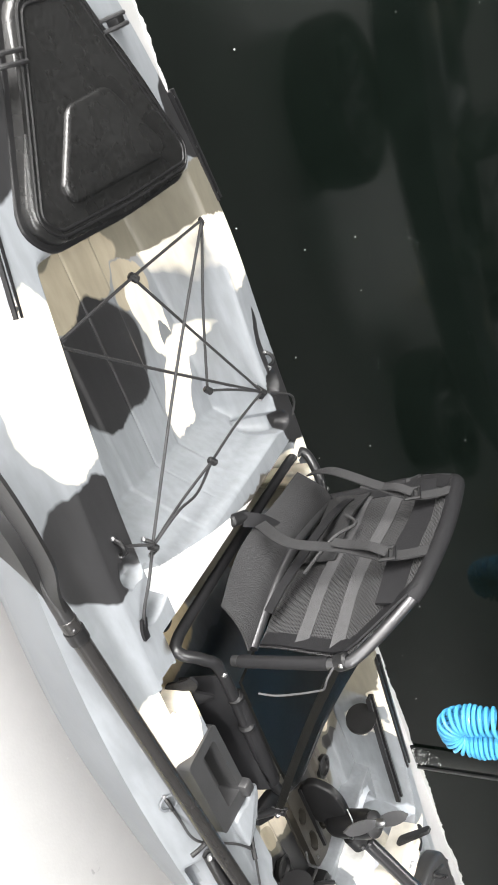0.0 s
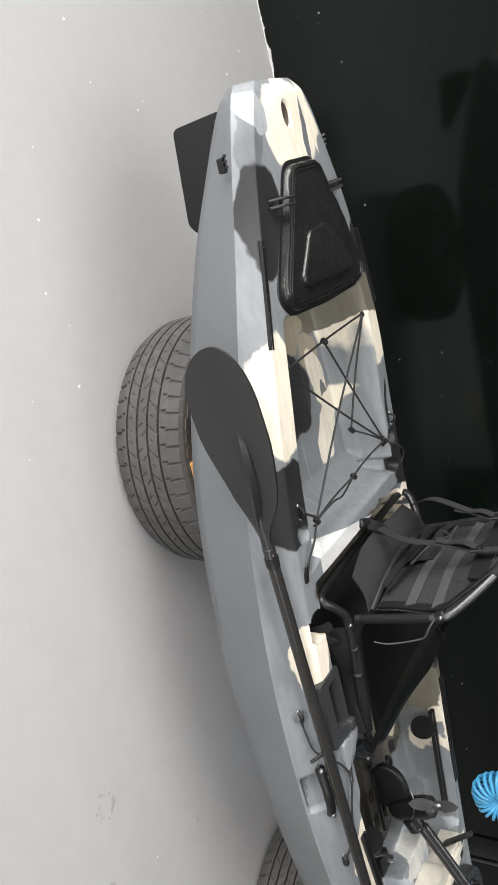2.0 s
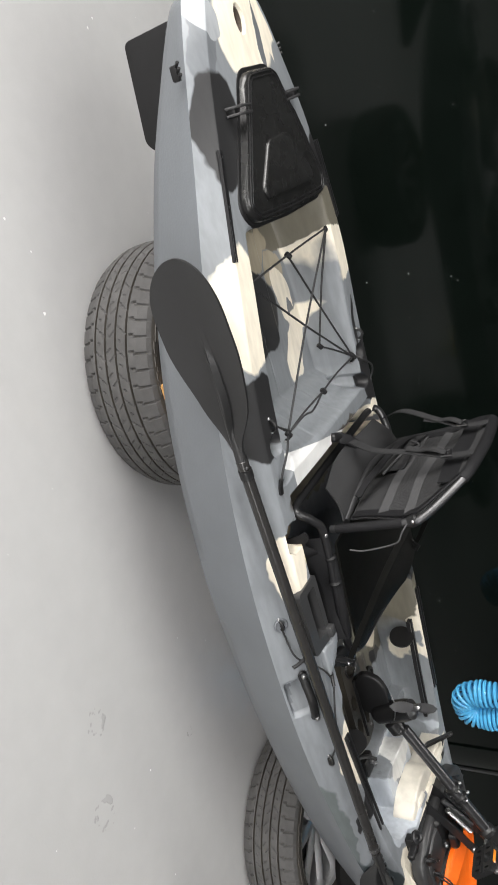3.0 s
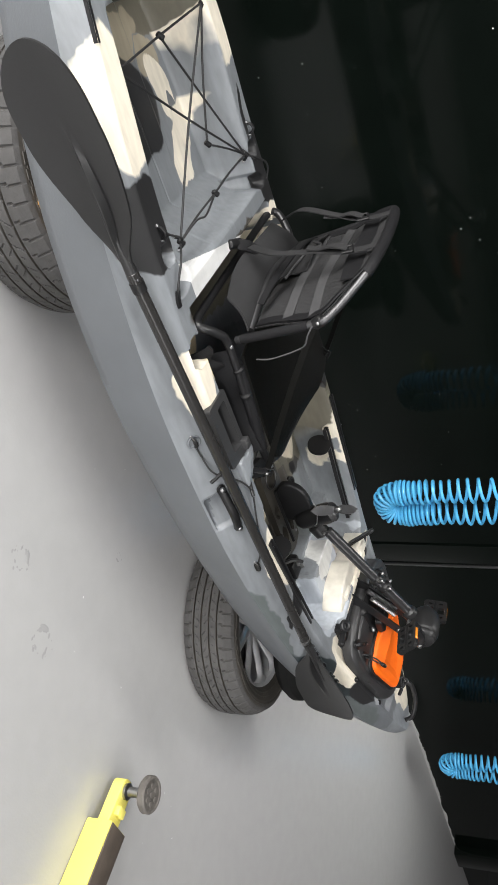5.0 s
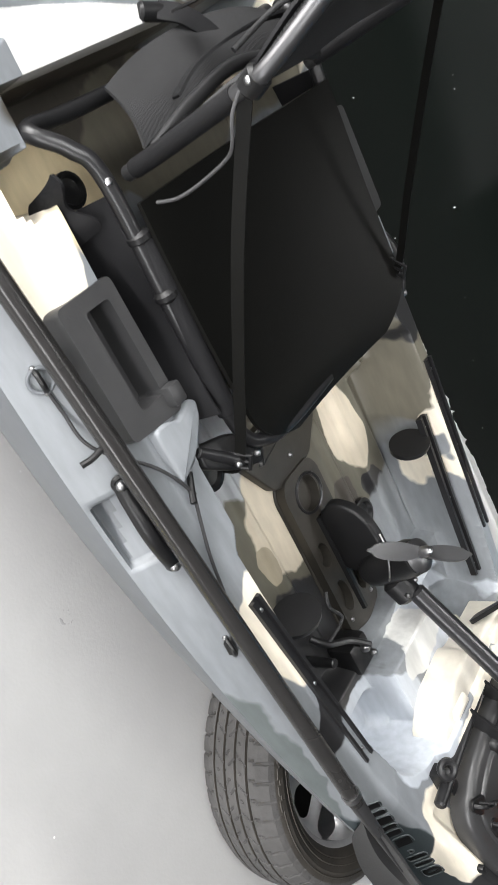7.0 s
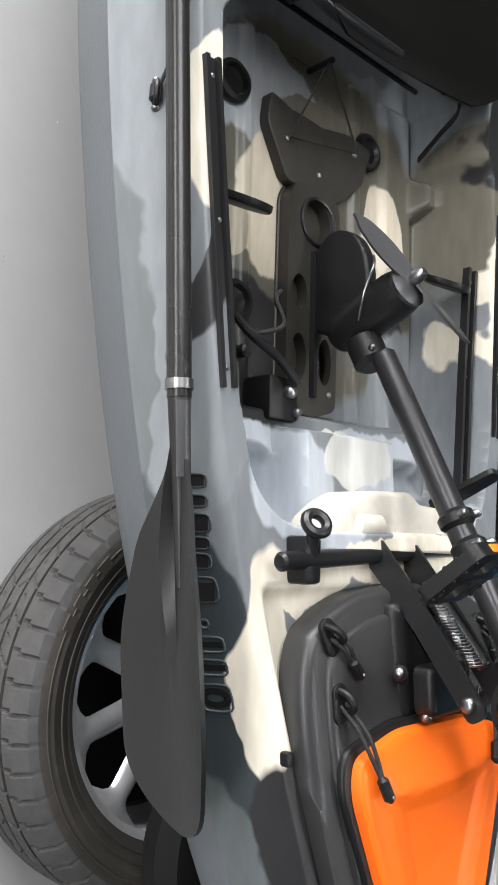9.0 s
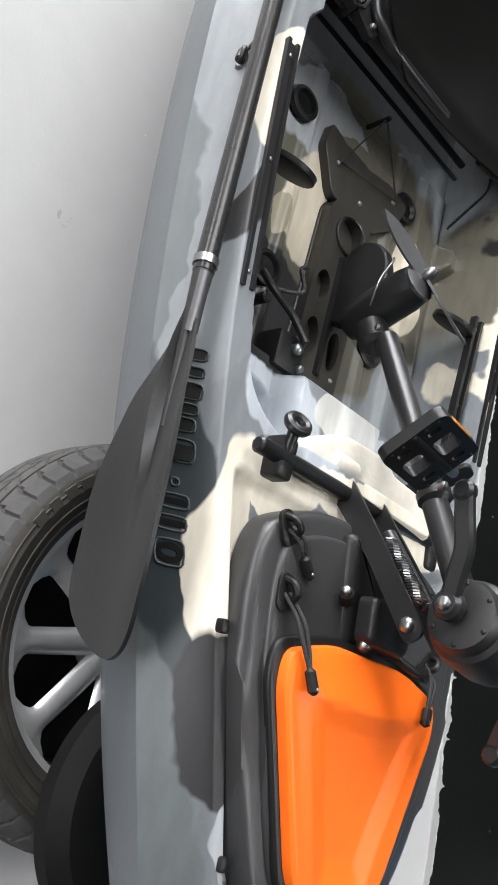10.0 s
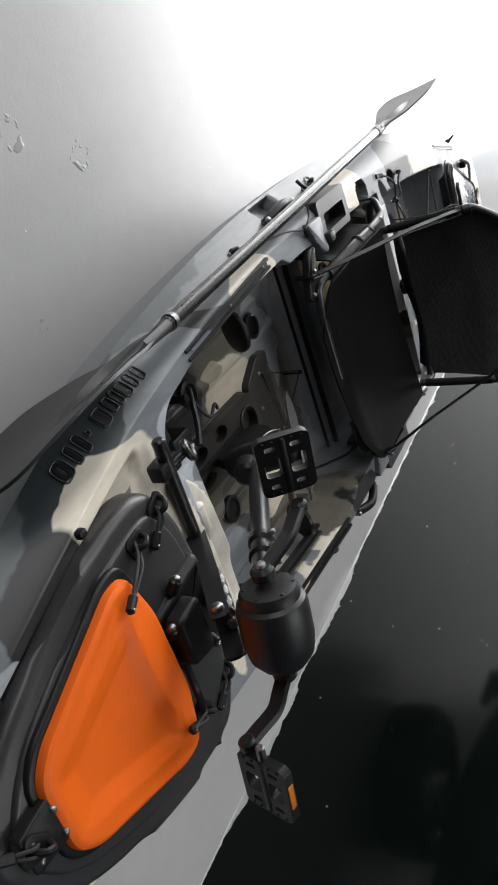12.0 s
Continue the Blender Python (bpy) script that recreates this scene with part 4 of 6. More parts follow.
def digit(text, x, t1, size, fat, wide):
    """One raised digit, laid on the sloping shoulder with its foot towards the ridge."""
    curve = bpy.data.curves.new("digit", "FONT")
    curve.body, curve.size, curve.extrude, curve.offset, curve.align_x, curve.resolution_u = text, size, 0.0012, fat, "CENTER", 4
    ob = bpy.data.objects.new("digit", curve)
    bm = bmesh.new()
    bm.from_mesh(ob.to_mesh())
    ob.to_mesh_clear()
    bpy.data.objects.remove(ob)
    for v in bm.verts:
        v.co = shoulder(x + v.co.x * wide, t1 - v.co.y / 0.098, -1, 0.001 + v.co.z)
    return bm


for text, x, t1 in (("1", 2.764, 0.74), ("1", 2.792, 0.76), ("0", 2.829, 0.78)):
    part("moulded_digit", digit(text, x, t1, 0.044, 0.0012, 1.15), M_BLACK, kayak)
    rim = letter(x, 0.032 if text == "0" else 0.018, t1 - 0.335, t1 + 0.015)[0]
    part("moulded_shape", rim, M_SIGN, kayak)

# bow hatch
bh = [(2.700, -0.090), (2.735, -0.190), (2.775, -0.224), (2.850, -0.230), (2.96, -0.212), (3.12, -0.162), (3.225, -0.105), (3.282, -0.03), (3.282, 0.04), (3.225, 0.125), (3.12, 0.190), (2.95, 0.245), (2.840, 0.262), (2.762, 0.238), (2.700, 0.105)]
bh = [(p.x, p.y) for p in smooth_path([(x, y, 0) for x, y in bh], 5, True)]
bow_hatch = part("bow_hatch", prism(bh, 0.600, 0.646, 0.016), M_HATCH, kayak, "dark grey moulded bow hatch lid")
part("hatch_step", prism(offset(bh, -0.034), 0.638, 0.654, 0.008), M_HATCH, bow_hatch)
og = [(2.880, -0.080), (2.905, -0.168), (2.950, -0.172), (3.165, -0.092), (3.198, -0.060), (3.198, 0.060), (3.165, 0.092), (2.950, 0.172), (2.905, 0.168), (2.880, 0.080)]
part("orange_panel_gasket", prism([(3.04 + (x - 3.04) * 1.07, y * 1.09) for x, y in rounded(og, 0.02)], 0.652, 0.662, 0.005), M_BLACK, bow_hatch)


def orange_panel():
    """A lid with a raised rim, a strip that rises to a crisp crease near its back edge, and a sunk middle."""
    o = rounded(og, 0.022)
    cx = 3.035
    bm = bmesh.new()
    rings = []
    levels = [(1.0, 0.658), (1.0, 0.668), (0.985, 0.674), (0.955, 0.677)] + [(0.93 - 0.02 * k, 0.678) for k in range(46)]
    for f, z in levels:
        row = []
        for x, y in o:
            px, py = cx + (x - cx) * f, y * f
            inner = 1 - ease(0.90, 0.94, f)
            crease = 2.957 - 0.16 * max(0.0, py) - 0.05 * max(0.0, -py)
            flank = 0.172 - 0.35 * (px - 2.92) - abs(py) - 0.034
            rise = 0.013 * max(0.0, min(1.0, (px - 2.895) / (crease - 2.895))) * max(0.0, min(1.0, (flank + 0.022) / 0.040))
            sunk = max(0.0, min(1.0, (px - crease) / 0.026, flank / 0.034, (3.178 - px) / 0.040))
            row.append(bm.verts.new((px, py, z + inner * (rise * (1 - max(0.0, min(1.0, (px - crease) / 0.10))) - 0.008 * sunk))))
        rings.append(row)
    n = len(o)
    for a, b in zip(rings, rings[1:]):
        for i in range(n):
            bm.faces.new((a[i], a[(i + 1) % n], b[(i + 1) % n], b[i]))
    bm.faces.new(rings[-1])
    bm.faces.new(rings[0][::-1])
    return bm


part("orange_panel", orange_panel(), M_ORANGE, bow_hatch, "bright orange hatch panel", smooth=28)
hp = part("hinge_plate", prism(rounded([(3.181, -0.045), (3.181, 0.033), (3.258, 0.027), (3.258, -0.035)], 0.01), 0.652, 0.673, 0.004), M_BLACK, bow_hatch)
for x, y in ((3.200, -0.010), (3.200, 0.032), (3.248, -0.006), (3.248, 0.026)):
    part("screw", bolt((x - 0.004, y - 0.015, 0.674), (0, 0, 1), 0.006, 0.005, n=10), M_BOLT, hp)


def toggle(a, b, parent):
    """A doubled cord from an eye in a shallow dish to a clip bead."""
    a, b = Vector(a), Vector(b)
    d = b - a
    side = Vector((-d.y, d.x, 0)).normalized() * 0.0045
    ang = math.atan2(d.y, d.x)
    t = part("toggle", tube([a + side, a + d * 0.35 + side + Vector((0, 0, 0.013)), a + d * 0.7 + side * 0.8 + Vector((0, 0, 0.010)), b + Vector((0, 0, 0.004))], 0.0029, n=8), M_CORD, parent)
    part("cord", tube([a - side, a + d * 0.3 - side + Vector((0, 0, 0.010)), a + d * 0.7 - side * 0.8 + Vector((0, 0, 0.009)), b + Vector((0, 0, 0.004))], 0.0029, n=8), M_CORD, t)
    m = Matrix.Translation(a) @ Matrix.Rotation(ang, 4, "Z")
    part("toggle_base", prism(rounded([(-0.026, -0.010), (0.012, -0.020), (0.022, -0.016), (0.022, 0.016), (0.012, 0.020), (-0.026, 0.010)], 0.012), -0.004, 0.0015, 0.001, m), M_BLACK, t)
    part("eye", shifted(tube([(-0.018, 0, 0.0), (-0.012, 0, 0.014), (0.0, 0, 0.018), (0.008, 0, 0.010), (0.010, 0, 0.0)], 0.005, n=8), m), M_BLACK, t)
    u = d.normalized()
    bead = rod(b - u * 0.008 + Vector((0, 0, 0.006)), b + u * 0.026 + Vector((0, 0, 0.002)), 0.0075, n=10, bevel=0.3)
    bd = part("clip_bead", bead, M_BLACK, t)
    part("rivet", bolt(b + u * 0.018 + Vector((0, 0, 0.0095)), (0, 0, 1), 0.003, 0.002, n=8), M_BOLT, bd)
    return t


toggle((2.754, -0.188, 0.652), (2.790, -0.158, 0.656), bow_hatch)
toggle((2.838, -0.176, 0.656), (2.930, -0.146, 0.687), bow_hatch)
toggle((2.855, 0.162, 0.656), (2.926, 0.116, 0.690), bow_hatch)
toggle((2.765, 0.165, 0.652), (2.800, 0.185, 0.654), bow_hatch)
toggle((3.240, -0.010, 0.677), (3.272, -0.030, 0.664), bow_hatch)
part("hatch_catch", box(2.892, 2.910, -0.246, -0.232, 0.605, 0.628, 0.004), M_BLACK, kayak)
part("hatch_catch", box(3.190, 3.208, 0.140, 0.154, 0.612, 0.634, 0.004), M_BLACK, kayak)
part("hatch_catch", box(3.155, 3.173, -0.170, -0.156, 0.612, 0.634, 0.004), M_BLACK, kayak)
bhd = part("bow_handle", tube([(3.335, 0.055, 0.652), (3.36, 0.05, 0.682), (3.42, 0.02, 0.692), (3.46, -0.03, 0.682), (3.475, -0.045, 0.652)], 0.010), M_BLACK, kayak, "black rubber bow grab handle")
for p in ((3.335, 0.055, 0.666), (3.475, -0.045, 0.666)):
    part("bolt", bolt(p, (0, 0, 1), 0.009, 0.006), M_BOLT, bhd)


# ---- wheels and tyres under the kayak ----
def tyre_mesh(R0, Ri, W, grooves=True, n=714):
    """A tyre lying flat, axis up: five ribs between four grooves, cross cuts, rounded sidewalls, hollow inside."""
    tread = W * 0.365
    ribs = 5
    ys = []
    if grooves:
        for k in range(ribs):
            a = -tread + 2 * tread * k / ribs
            b = -tread + 2 * tread * (k + 1) / ribs
            g = 0.0034
            lo, hi = a + (g if k else 0), b - (g if k < ribs - 1 else 0)
            ys += [(lo + (hi - lo) * q / 8, R0 - 0.0015 * (q in (0, 8)), (k, q)) for q in range(9)]
            if k < ribs - 1:
                ys += [(b - g * 0.7, R0 - 0.011, None), (b + g * 0.7, R0 - 0.011, None)]
    else:
        ys = [(-tread, R0 - 0.004, None), (-tread * 0.4, R0 + 0.002, None), (tread * 0.4, R0 + 0.002, None), (tread, R0 - 0.004, None)]
    prof = [(r - 0.012 * (abs(y) / tread) ** 4, y, s) for y, r, s in ys]
    up = [(R0 - 0.022, W * 0.442, "edge" if grooves else None), (R0 - 0.036, W * 0.474, None), (R0 - 0.056, W * 0.492, None), ((R0 + Ri) / 2 - 0.004, W * 0.496, None), (Ri + 0.028, W * 0.466, None), (Ri + 0.014, W * 0.425, None), (Ri + 0.009, W * 0.40, None), (Ri, W * 0.37, None)]
    inner = [(Ri + 0.012, W * 0.30, None), (Ri + 0.05, W * 0.40, None), (R0 - 0.03, W * 0.40, None), (R0 - 0.025, 0, None)]
    full = [(r, -h, s) for r, h, s in up[::-1]] + prof + up + inner + [(r, -h, s) for r, h, s in inner[:-1][::-1]]

    def cut(i, k, q):
        """Depth of the cross cuts: wide ones over the shoulders, short staggered ones on the inner ribs."""
        if k in (0, ribs - 1):
            far = q if k else 8 - q
            return 0.0065 if far >= 2 and (i + (2 if far < 5 else 0)) % 14 < 2 else 0.0
        if (i + 5 * k + (q if k == 2 else 8 - q)) % 10 == 0 and (q <= 4 if (i // 10) % 2 else q >= 4):
            return 0.006
        return 0.0

    bm = bmesh.new()
    rings = []
    for r, h, s in full:
        row = []
        for i in range(n):
            rr = r
            a = 2 * math.pi * i / n
            if isinstance(s, tuple):
                rr -= cut(i, *s)
            elif s == "edge" and i % 14 < 2:
                rr -= 0.005
            row.append(bm.verts.new((rr * math.cos(a), rr * math.sin(a), h)))
        rings.append(row)
    k = len(rings)
    for q in range(k):
        a, b = rings[q], rings[(q + 1) % k]
        for i in range(n):
            j = (i + 1) % n
            bm.faces.new((a[i], a[j], b[j], b[i]))
    return bm


def car_wheel(place, turn, R0, Ri, W, label):
    w = thing("car_wheel", (0, 0, 0), label, "wheel", "wheels under the kayak")
    bm = tyre_mesh(R0, Ri, W)
    bm.transform(Matrix.Translation((0, 0, W / 2)))
    tyre = part("tyre", bm, M_RUBBER, w, "worn black tyre, dusty tread", smooth=25)
    tyre.data.materials.append(M_TREAD)
    for p in tyre.data.polygons:
        c = p.center
        h = abs(c.z - W / 2) / (W * 0.365)
        r = math.hypot(c.x, c.y)
        if h < 1.03 and r > R0 - 0.0045 - 0.012 * min(1, h) ** 4 or h > 0.99 and r > R0 - 0.034:
            p.material_index = 1
    # raised marks on the sidewall, as plain bars, and its moulded rings
    for a0, w0 in ((-2.30, 0.060), (-2.18, 0.050), (-2.06, 0.045), (-1.95, 0.050), (0.4, 0.05), (0.52, 0.05), (0.64, 0.05)):
        rr = (R0 + Ri) / 2 + 0.006
        pts = [(rr * math.cos(a0 + w0 * t), rr * math.sin(a0 + w0 * t), W * 0.997) for t in (0, 0.5, 1.0, 1.5)]
        part("sidewall_bar", sweep(pts, [(-0.010, -0.002), (0.010, -0.002), (0.009, 0.0004), (-0.009, 0.0004)]), M_RUBBER, tyre)
    for rr, hh in ((R0 - 0.050, W * 0.4905), (Ri + 0.036, W * 0.476), (Ri + 0.020, W * 0.446)):
        part("sidewall_ring", ring((0, 0, W / 2 + hh), (0, 0, 1), rr, 0.0020, n=96, k=6), M_RUBBER, tyre)
    zl = W * 0.88
    rim = part("rim", lathe([(Ri + 0.004, zl - 0.022), (Ri + 0.009, zl - 0.004), (Ri + 0.006, zl), (Ri - 0.002, zl - 0.002), (Ri - 0.012, zl - 0.010), (Ri - 0.016, zl - 0.030), (Ri - 0.026, 0.06), (Ri - 0.006, 0.035), (Ri - 0.002, 0.04), (Ri - 0.004, 0.10)], Matrix.Identity(4), 90, close=True), M_ALLOY, w, "silver alloy rim")
    for i in range(10):
        a = 2 * math.pi * i / 10
        outer = Ri - 0.010

        def face(u, v):
            """A spoke that flares into the rim, dished towards the hub."""
            r = 0.050 + (outer - 0.050) * u
            half = 0.013 + 0.005 * (1 - u) + 0.050 * max(0.0, (u - 0.80) / 0.20) ** 2.4
            t = -1 + 2 * v
            edge = 0.010 * abs(t) ** 3
            return (math.sqrt(max(1e-6, r * r - (t * half) ** 2)), t * half, zl - 0.020 - 0.030 * (1 - u) ** 1.5 - edge)

        b = sheet(face, 16, 8, 0.020)
        b.transform(Matrix.Rotation(a, 4, "Z"))
        part("spoke", b, M_ALLOY, rim)
    zh = zl - 0.05
    part("hub", lathe([(0.070, zh - 0.05), (0.070, zh - 0.004), (0.062, zh + 0.004), (0.034, zh + 0.006), (0.030, zh), (0.001, zh)], Matrix.Identity(4), 36), M_ALLOY, rim)
    for i in range(5):
        a = 2 * math.pi * (i + 0.5) / 5
        part("nut_hole", lathe([(0.009, zh - 0.01), (0.009, zh + 0.0055), (0.006, zh + 0.0055), (0.001, zh + 0.001)], Matrix.Translation((0.047 * math.cos(a), 0.047 * math.sin(a), 0)), 12), M_BLACK, rim)
    part("barrel_back", lathe([(Ri - 0.03, 0.03), (Ri - 0.03, 0.05), (0.05, 0.06), (0.001, 0.06)], Matrix.Identity(4), 40), M_BLACK, rim)
    w.matrix_basis = pose(*place, 0, 0, turn)
    return w


rear_wheel = car_wheel((0.998, 0.168, 0), 12, 0.398, 0.285, 0.248, "large car wheel with dusty worn tyre, lying flat")
front_wheel = car_wheel((2.916, 0.021, 0), -6, 0.375, 0.261, 0.226, "car wheel with worn tyre and silver alloy rim, lying flat")
small = thing("small_tyre", (3.17, 0.06, 0.226), "small bald black tyre lying on a car wheel under the bow", "tyre")
b = tyre_mesh(0.208, 0.075, 0.10, False, 96)
b.transform(Matrix.Translation((3.175, 0.07, 0.279)) @ Matrix.Rotation(radians(-3), 4, "Y"))
part("casing", b, M_BALD, small)
part("bead", ring((3.175, 0.07, 0.329), (0.05, 0, 1), 0.095, 0.008, n=48), M_BALD, small)
wood = tagged(part("wood_block", box(0.935, 1.035, -0.185, -0.115, 0.246, 0.300, 0.008), M_WOOD), "rough orange-brown wood block wedged on the wheel under the hull", "wood block")

# ---- paddle lying along the gunwale ----
paddle = thing("paddle", (1.75, -0.44, 0.58), "black kayak paddle lying along the gunwale", "paddle")
PA, PB = Vector((1.06, -0.461, 0.606)), Vector((2.453, -0.396, 0.611))
axis = (PB - PA).normalized()
for p, d in ((PA, -axis), (PB, axis)):
    part("throat", rod(p, p + d * 0.24, 0.0150, r2=0.004, n=18), M_PADDLE, paddle)
shaft = part("shaft", rod(PA - axis * 0.02, PB + axis * 0.02, 0.0152, n=20), M_SHAFT, paddle, "charcoal tubular shaft")
part("ferrule", lathe([(0.0155, -0.006), (0.0175, -0.006), (0.0175, 0.006), (0.0155, 0.006)], frame_to(PB, PB + axis)[0], 24, close=True), M_BOLT, paddle, "bright collar ring")
part("ferrule", lathe([(0.0155, -0.012), (0.0172, -0.012), (0.0172, 0.012), (0.0155, 0.012)], frame_to(PA + axis * 0.02, PB)[0], 24, close=True), M_BLACK, paddle)
part("rivet", bolt(PA + Vector((0.0, -0.010, 0.013)), (0, -0.6, 0.8), 0.004, 0.003, n=8), M_TUBE, paddle)
part("label_strip", sweep([PB + axis * t for t in (0.02, 0.06, 0.11)], [(0.0150 * math.cos(a), 0.0150 * math.sin(a)) for a in (0.6, 0.9, 1.2, 1.5, 1.8)] + [(0.0162 * math.cos(a), 0.0162 * math.sin(a)) for a in (1.8, 1.5, 1.2, 0.9, 0.6)]), M_TUBE, paddle)


def blade(root, direction, normal, length, width, upper=0.74, lower=0.74, power=2.6, skew=0.0, taper=2.6, begin=0.0, bow=0.016, bend=0.02, back=0.0):
    """A spoon-shaped blade: an asymmetric outline, a spine along its middle, a slight dish."""
    d, n = Vector(direction).normalized(), Vector(normal)
    n = (n - d * n.dot(d)).normalized()
    s = n.cross(d)
    bm = bmesh.new()
    nu, nv = 40, 36
    top, bot = [], []

    def half(u, side):
        base = 0.012 + (width / 2 - 0.012) * (0.45 * ease(begin, begin + 0.28, u) + 0.55 * ease(begin + 0.08, 0.62, u))
        start = upper if side > 0 else lower
        end = 1.0 if u < start else max(0.0015, 1 - ((u - start) / (1 - start)) ** (taper if side > 0 else power)) ** (0.55 if side < 0 or taper > 2 else 0.75)
        return base * end * (1.04 if side > 0 else 0.96)

    for i in range(nu + 1):
        u = 1 - (1 - i / nu) ** 1.9
        ra, rb = [], []
        for j in range(nv + 1):
            w = -1 + 2 * j / nv
            y = w * half(u, w) + skew * width * (ease(0.06, 0.36, u) - back * ease(0.84, 1.0, u))
            dish = bow * (w * half(u, w) * 2 / width) ** 2 * ease(0.06, 0.36, u) + bend * u * u
            spine = (0.013 * (1 - ease(0.0, 0.085, abs(w))) - 0.0030 * span(abs(w), 0.085, 0.17, 0.05)) * (1 - ease(0.35, 0.72, u)) * ease(0.04, 0.22, u) + (0.008 * (1 - ease(0.02, 0.25, u)) * (1 - w * w))
            p = Vector(root) + d * (u * length) + s * y + n * dish
            th = 0.0028
            ra.append(bm.verts.new(p + n * (th + spine)))
            rb.append(bm.verts.new(p - n * (th + spine * 0.5)))
        top.append(ra)
        bot.append(rb)
    for i in range(nu):
        for j in range(nv):
            bm.faces.new((top[i][j], top[i + 1][j], top[i + 1][j + 1], top[i][j + 1]))
            bm.faces.new((bot[i][j + 1], bot[i + 1][j + 1], bot[i + 1][j], bot[i][j]))
        bm.faces.new((top[i][0], bot[i][0], bot[i + 1][0], top[i + 1][0]))
        bm.faces.new((top[i + 1][nv], bot[i + 1][nv], bot[i][nv], top[i][nv]))
    for j in range(nv):
        bm.faces.new((top[0][j + 1], bot[0][j + 1], bot[0][j], top[0][j]))
        bm.faces.new((top[nu][j], bot[nu][j], bot[nu][j + 1], top[nu][j + 1]))
    return bm


part("blade", blade(PA - axis * 0.02, -axis, (0, -1.0, -0.20), 0.50, 0.198, 0.70, 0.72, 2.4, -0.085, 2.4), M_PADDLE, paddle, "black blade with a raised spine")
part("blade", blade(PB + axis * 0.02, axis, (0, -0.978, -0.208), 0.505, 0.202, 0.62, 0.80, 2.4, -0.13, 2.2, 0.06, 0.022, -0.014, 0.3), M_PADDLE, paddle, "black blade with a raised spine")

# ---- framed seat ----
seat = thing("kayak_seat", (1.5, 0.02, 0.60), "black folding frame seat with mesh backrest and webbing straps", "seat")
YC = 0.02


def mirrored(pts):
    return [Vector((x, 2 * YC - y, z)) for x, y, z in pts]


base_near = [(1.852, 0.02, 0.612), (1.852, -0.115, 0.613), (1.838, -0.185, 0.612), (1.790, -0.226, 0.610), (1.600, -0.250, 0.630), (1.384, -0.262, 0.648), (1.330, -0.280, 0.638), (1.296, -0.300, 0.614), (1.286, -0.280, 0.598), (1.290, -0.18, 0.588)]
base = part("base_frame", tube(base_near + [tuple(v) for v in mirrored(base_near)][::-1][:-1], 0.0115, n=14), M_SATIN, seat, "bent black tube base frame")
for s in (-1, 1):
    y = YC + s * 0.282
    part("bolt", bolt((1.384, y - 0.0 + (0.008 if s > 0 else -0.004), 0.655), (0, s * 0.8, 0.6), 0.007, 0.006), M_BOLT, base)
    sl = [(1.47, YC + s * 0.268, 0.642), (1.60, YC + s * 0.264, 0.632), (1.755, YC + s * 0.252, 0.614)]
    part("frame_sleeve", tube(sl, 0.0165, n=14), M_CLOTH, base)
    for x, z in ((1.455, 0.644), (1.54, 0.638)):
        part("sleeve_joint", rod((x, YC + s * 0.274, z), (x + 0.018, YC + s * 0.272, z - 0.002), 0.0175), M_BLACK, base)
part("cross_bar", rod((1.700, -0.285, 0.475), (1.712, 0.290, 0.475), 0.008), M_BLACK, seat)
part("cross_bar", rod((1.735, -0.285, 0.462), (1.745, 0.290, 0.462), 0.005), M_BLACK, seat)

# back frame: uprights, bent shoulders, top bar
back_pts = [(1.388, -0.228, 0.655), (1.378, -0.235, 0.74), (1.358, -0.246, 0.880), (1.345, -0.236, 0.925), (1.298, -0.165, 0.998), (1.280, -0.120, 1.022), (1.275, -0.05, 1.030), (1.274, YC, 1.032)]
full = back_pts + [tuple(v) for v in mirrored(back_pts)][::-1][1:]
frame_back = part("back_frame", tube(full, 0.0108, n=14), M_TUBE, seat, "grey metal backrest frame")
bar_pts = [(1.378, -0.205, 0.690), (1.352, -0.10, 0.690), (1.335, YC, 0.692), (1.352, 0.14, 0.690), (1.378, 0.245, 0.690)]
part("lumbar_bar", tube(bar_pts, 0.0105, n=12), M_TUBE, frame_back)
part("top_sleeve", tube([(1.292, -0.150, 1.006), (1.280, -0.110, 1.022), (1.275, YC, 1.032), (1.280, 0.150, 1.022), (1.292, 0.190, 1.006)], 0.0158, n=14), M_CLOTH, frame_back)
for s in (-1, 1):
    part("bolt", bolt((1.352, YC + s * 0.274, 0.897), (-0.2, s * 0.9, 0.4), 0.0065, 0.005), M_BOLT, frame_back)
    part("bolt", bolt((1.292, YC + s * 0.180, 1.008), (-0.4, s * 0.7, 0.6), 0.006, 0.005), M_BOLT, frame_back)
    part("pivot_block", rod((1.362, YC + s * 0.262, 0.880), (1.350, YC + s * 0.262, 0.908), 0.016), M_BLACK, frame_back)


def back_edge(v):
    """Half width and place of the back cloth at v from bottom (0) to top (1)."""
    z = 0.700 + 0.316 * v
    if z < 0.90:
        w = 0.225 + 0.035 * (z - 0.70) / 0.20
    else:
        w = 0.262 - 0.125 * ((z - 0.90) / 0.13) ** 1.2
    x = 1.376 - 0.022 * min(1, v / 0.6) - 0.076 * max(0, (v - 0.58) / 0.42)
    return w, x, z


def back_cloth(u, v):
    w, x, z = back_edge(v)
    t = -1 + 2 * u
    dip = 0.028 * (1 - t * t) * math.sin(math.pi * min(1, v * 0.95 + 0.05))
    return (x - dip * 0.9 + 0.003 * math.sin(9 * v + 3 * t), YC + t * w * 0.985, z + 0.004 * math.sin(5 * t))


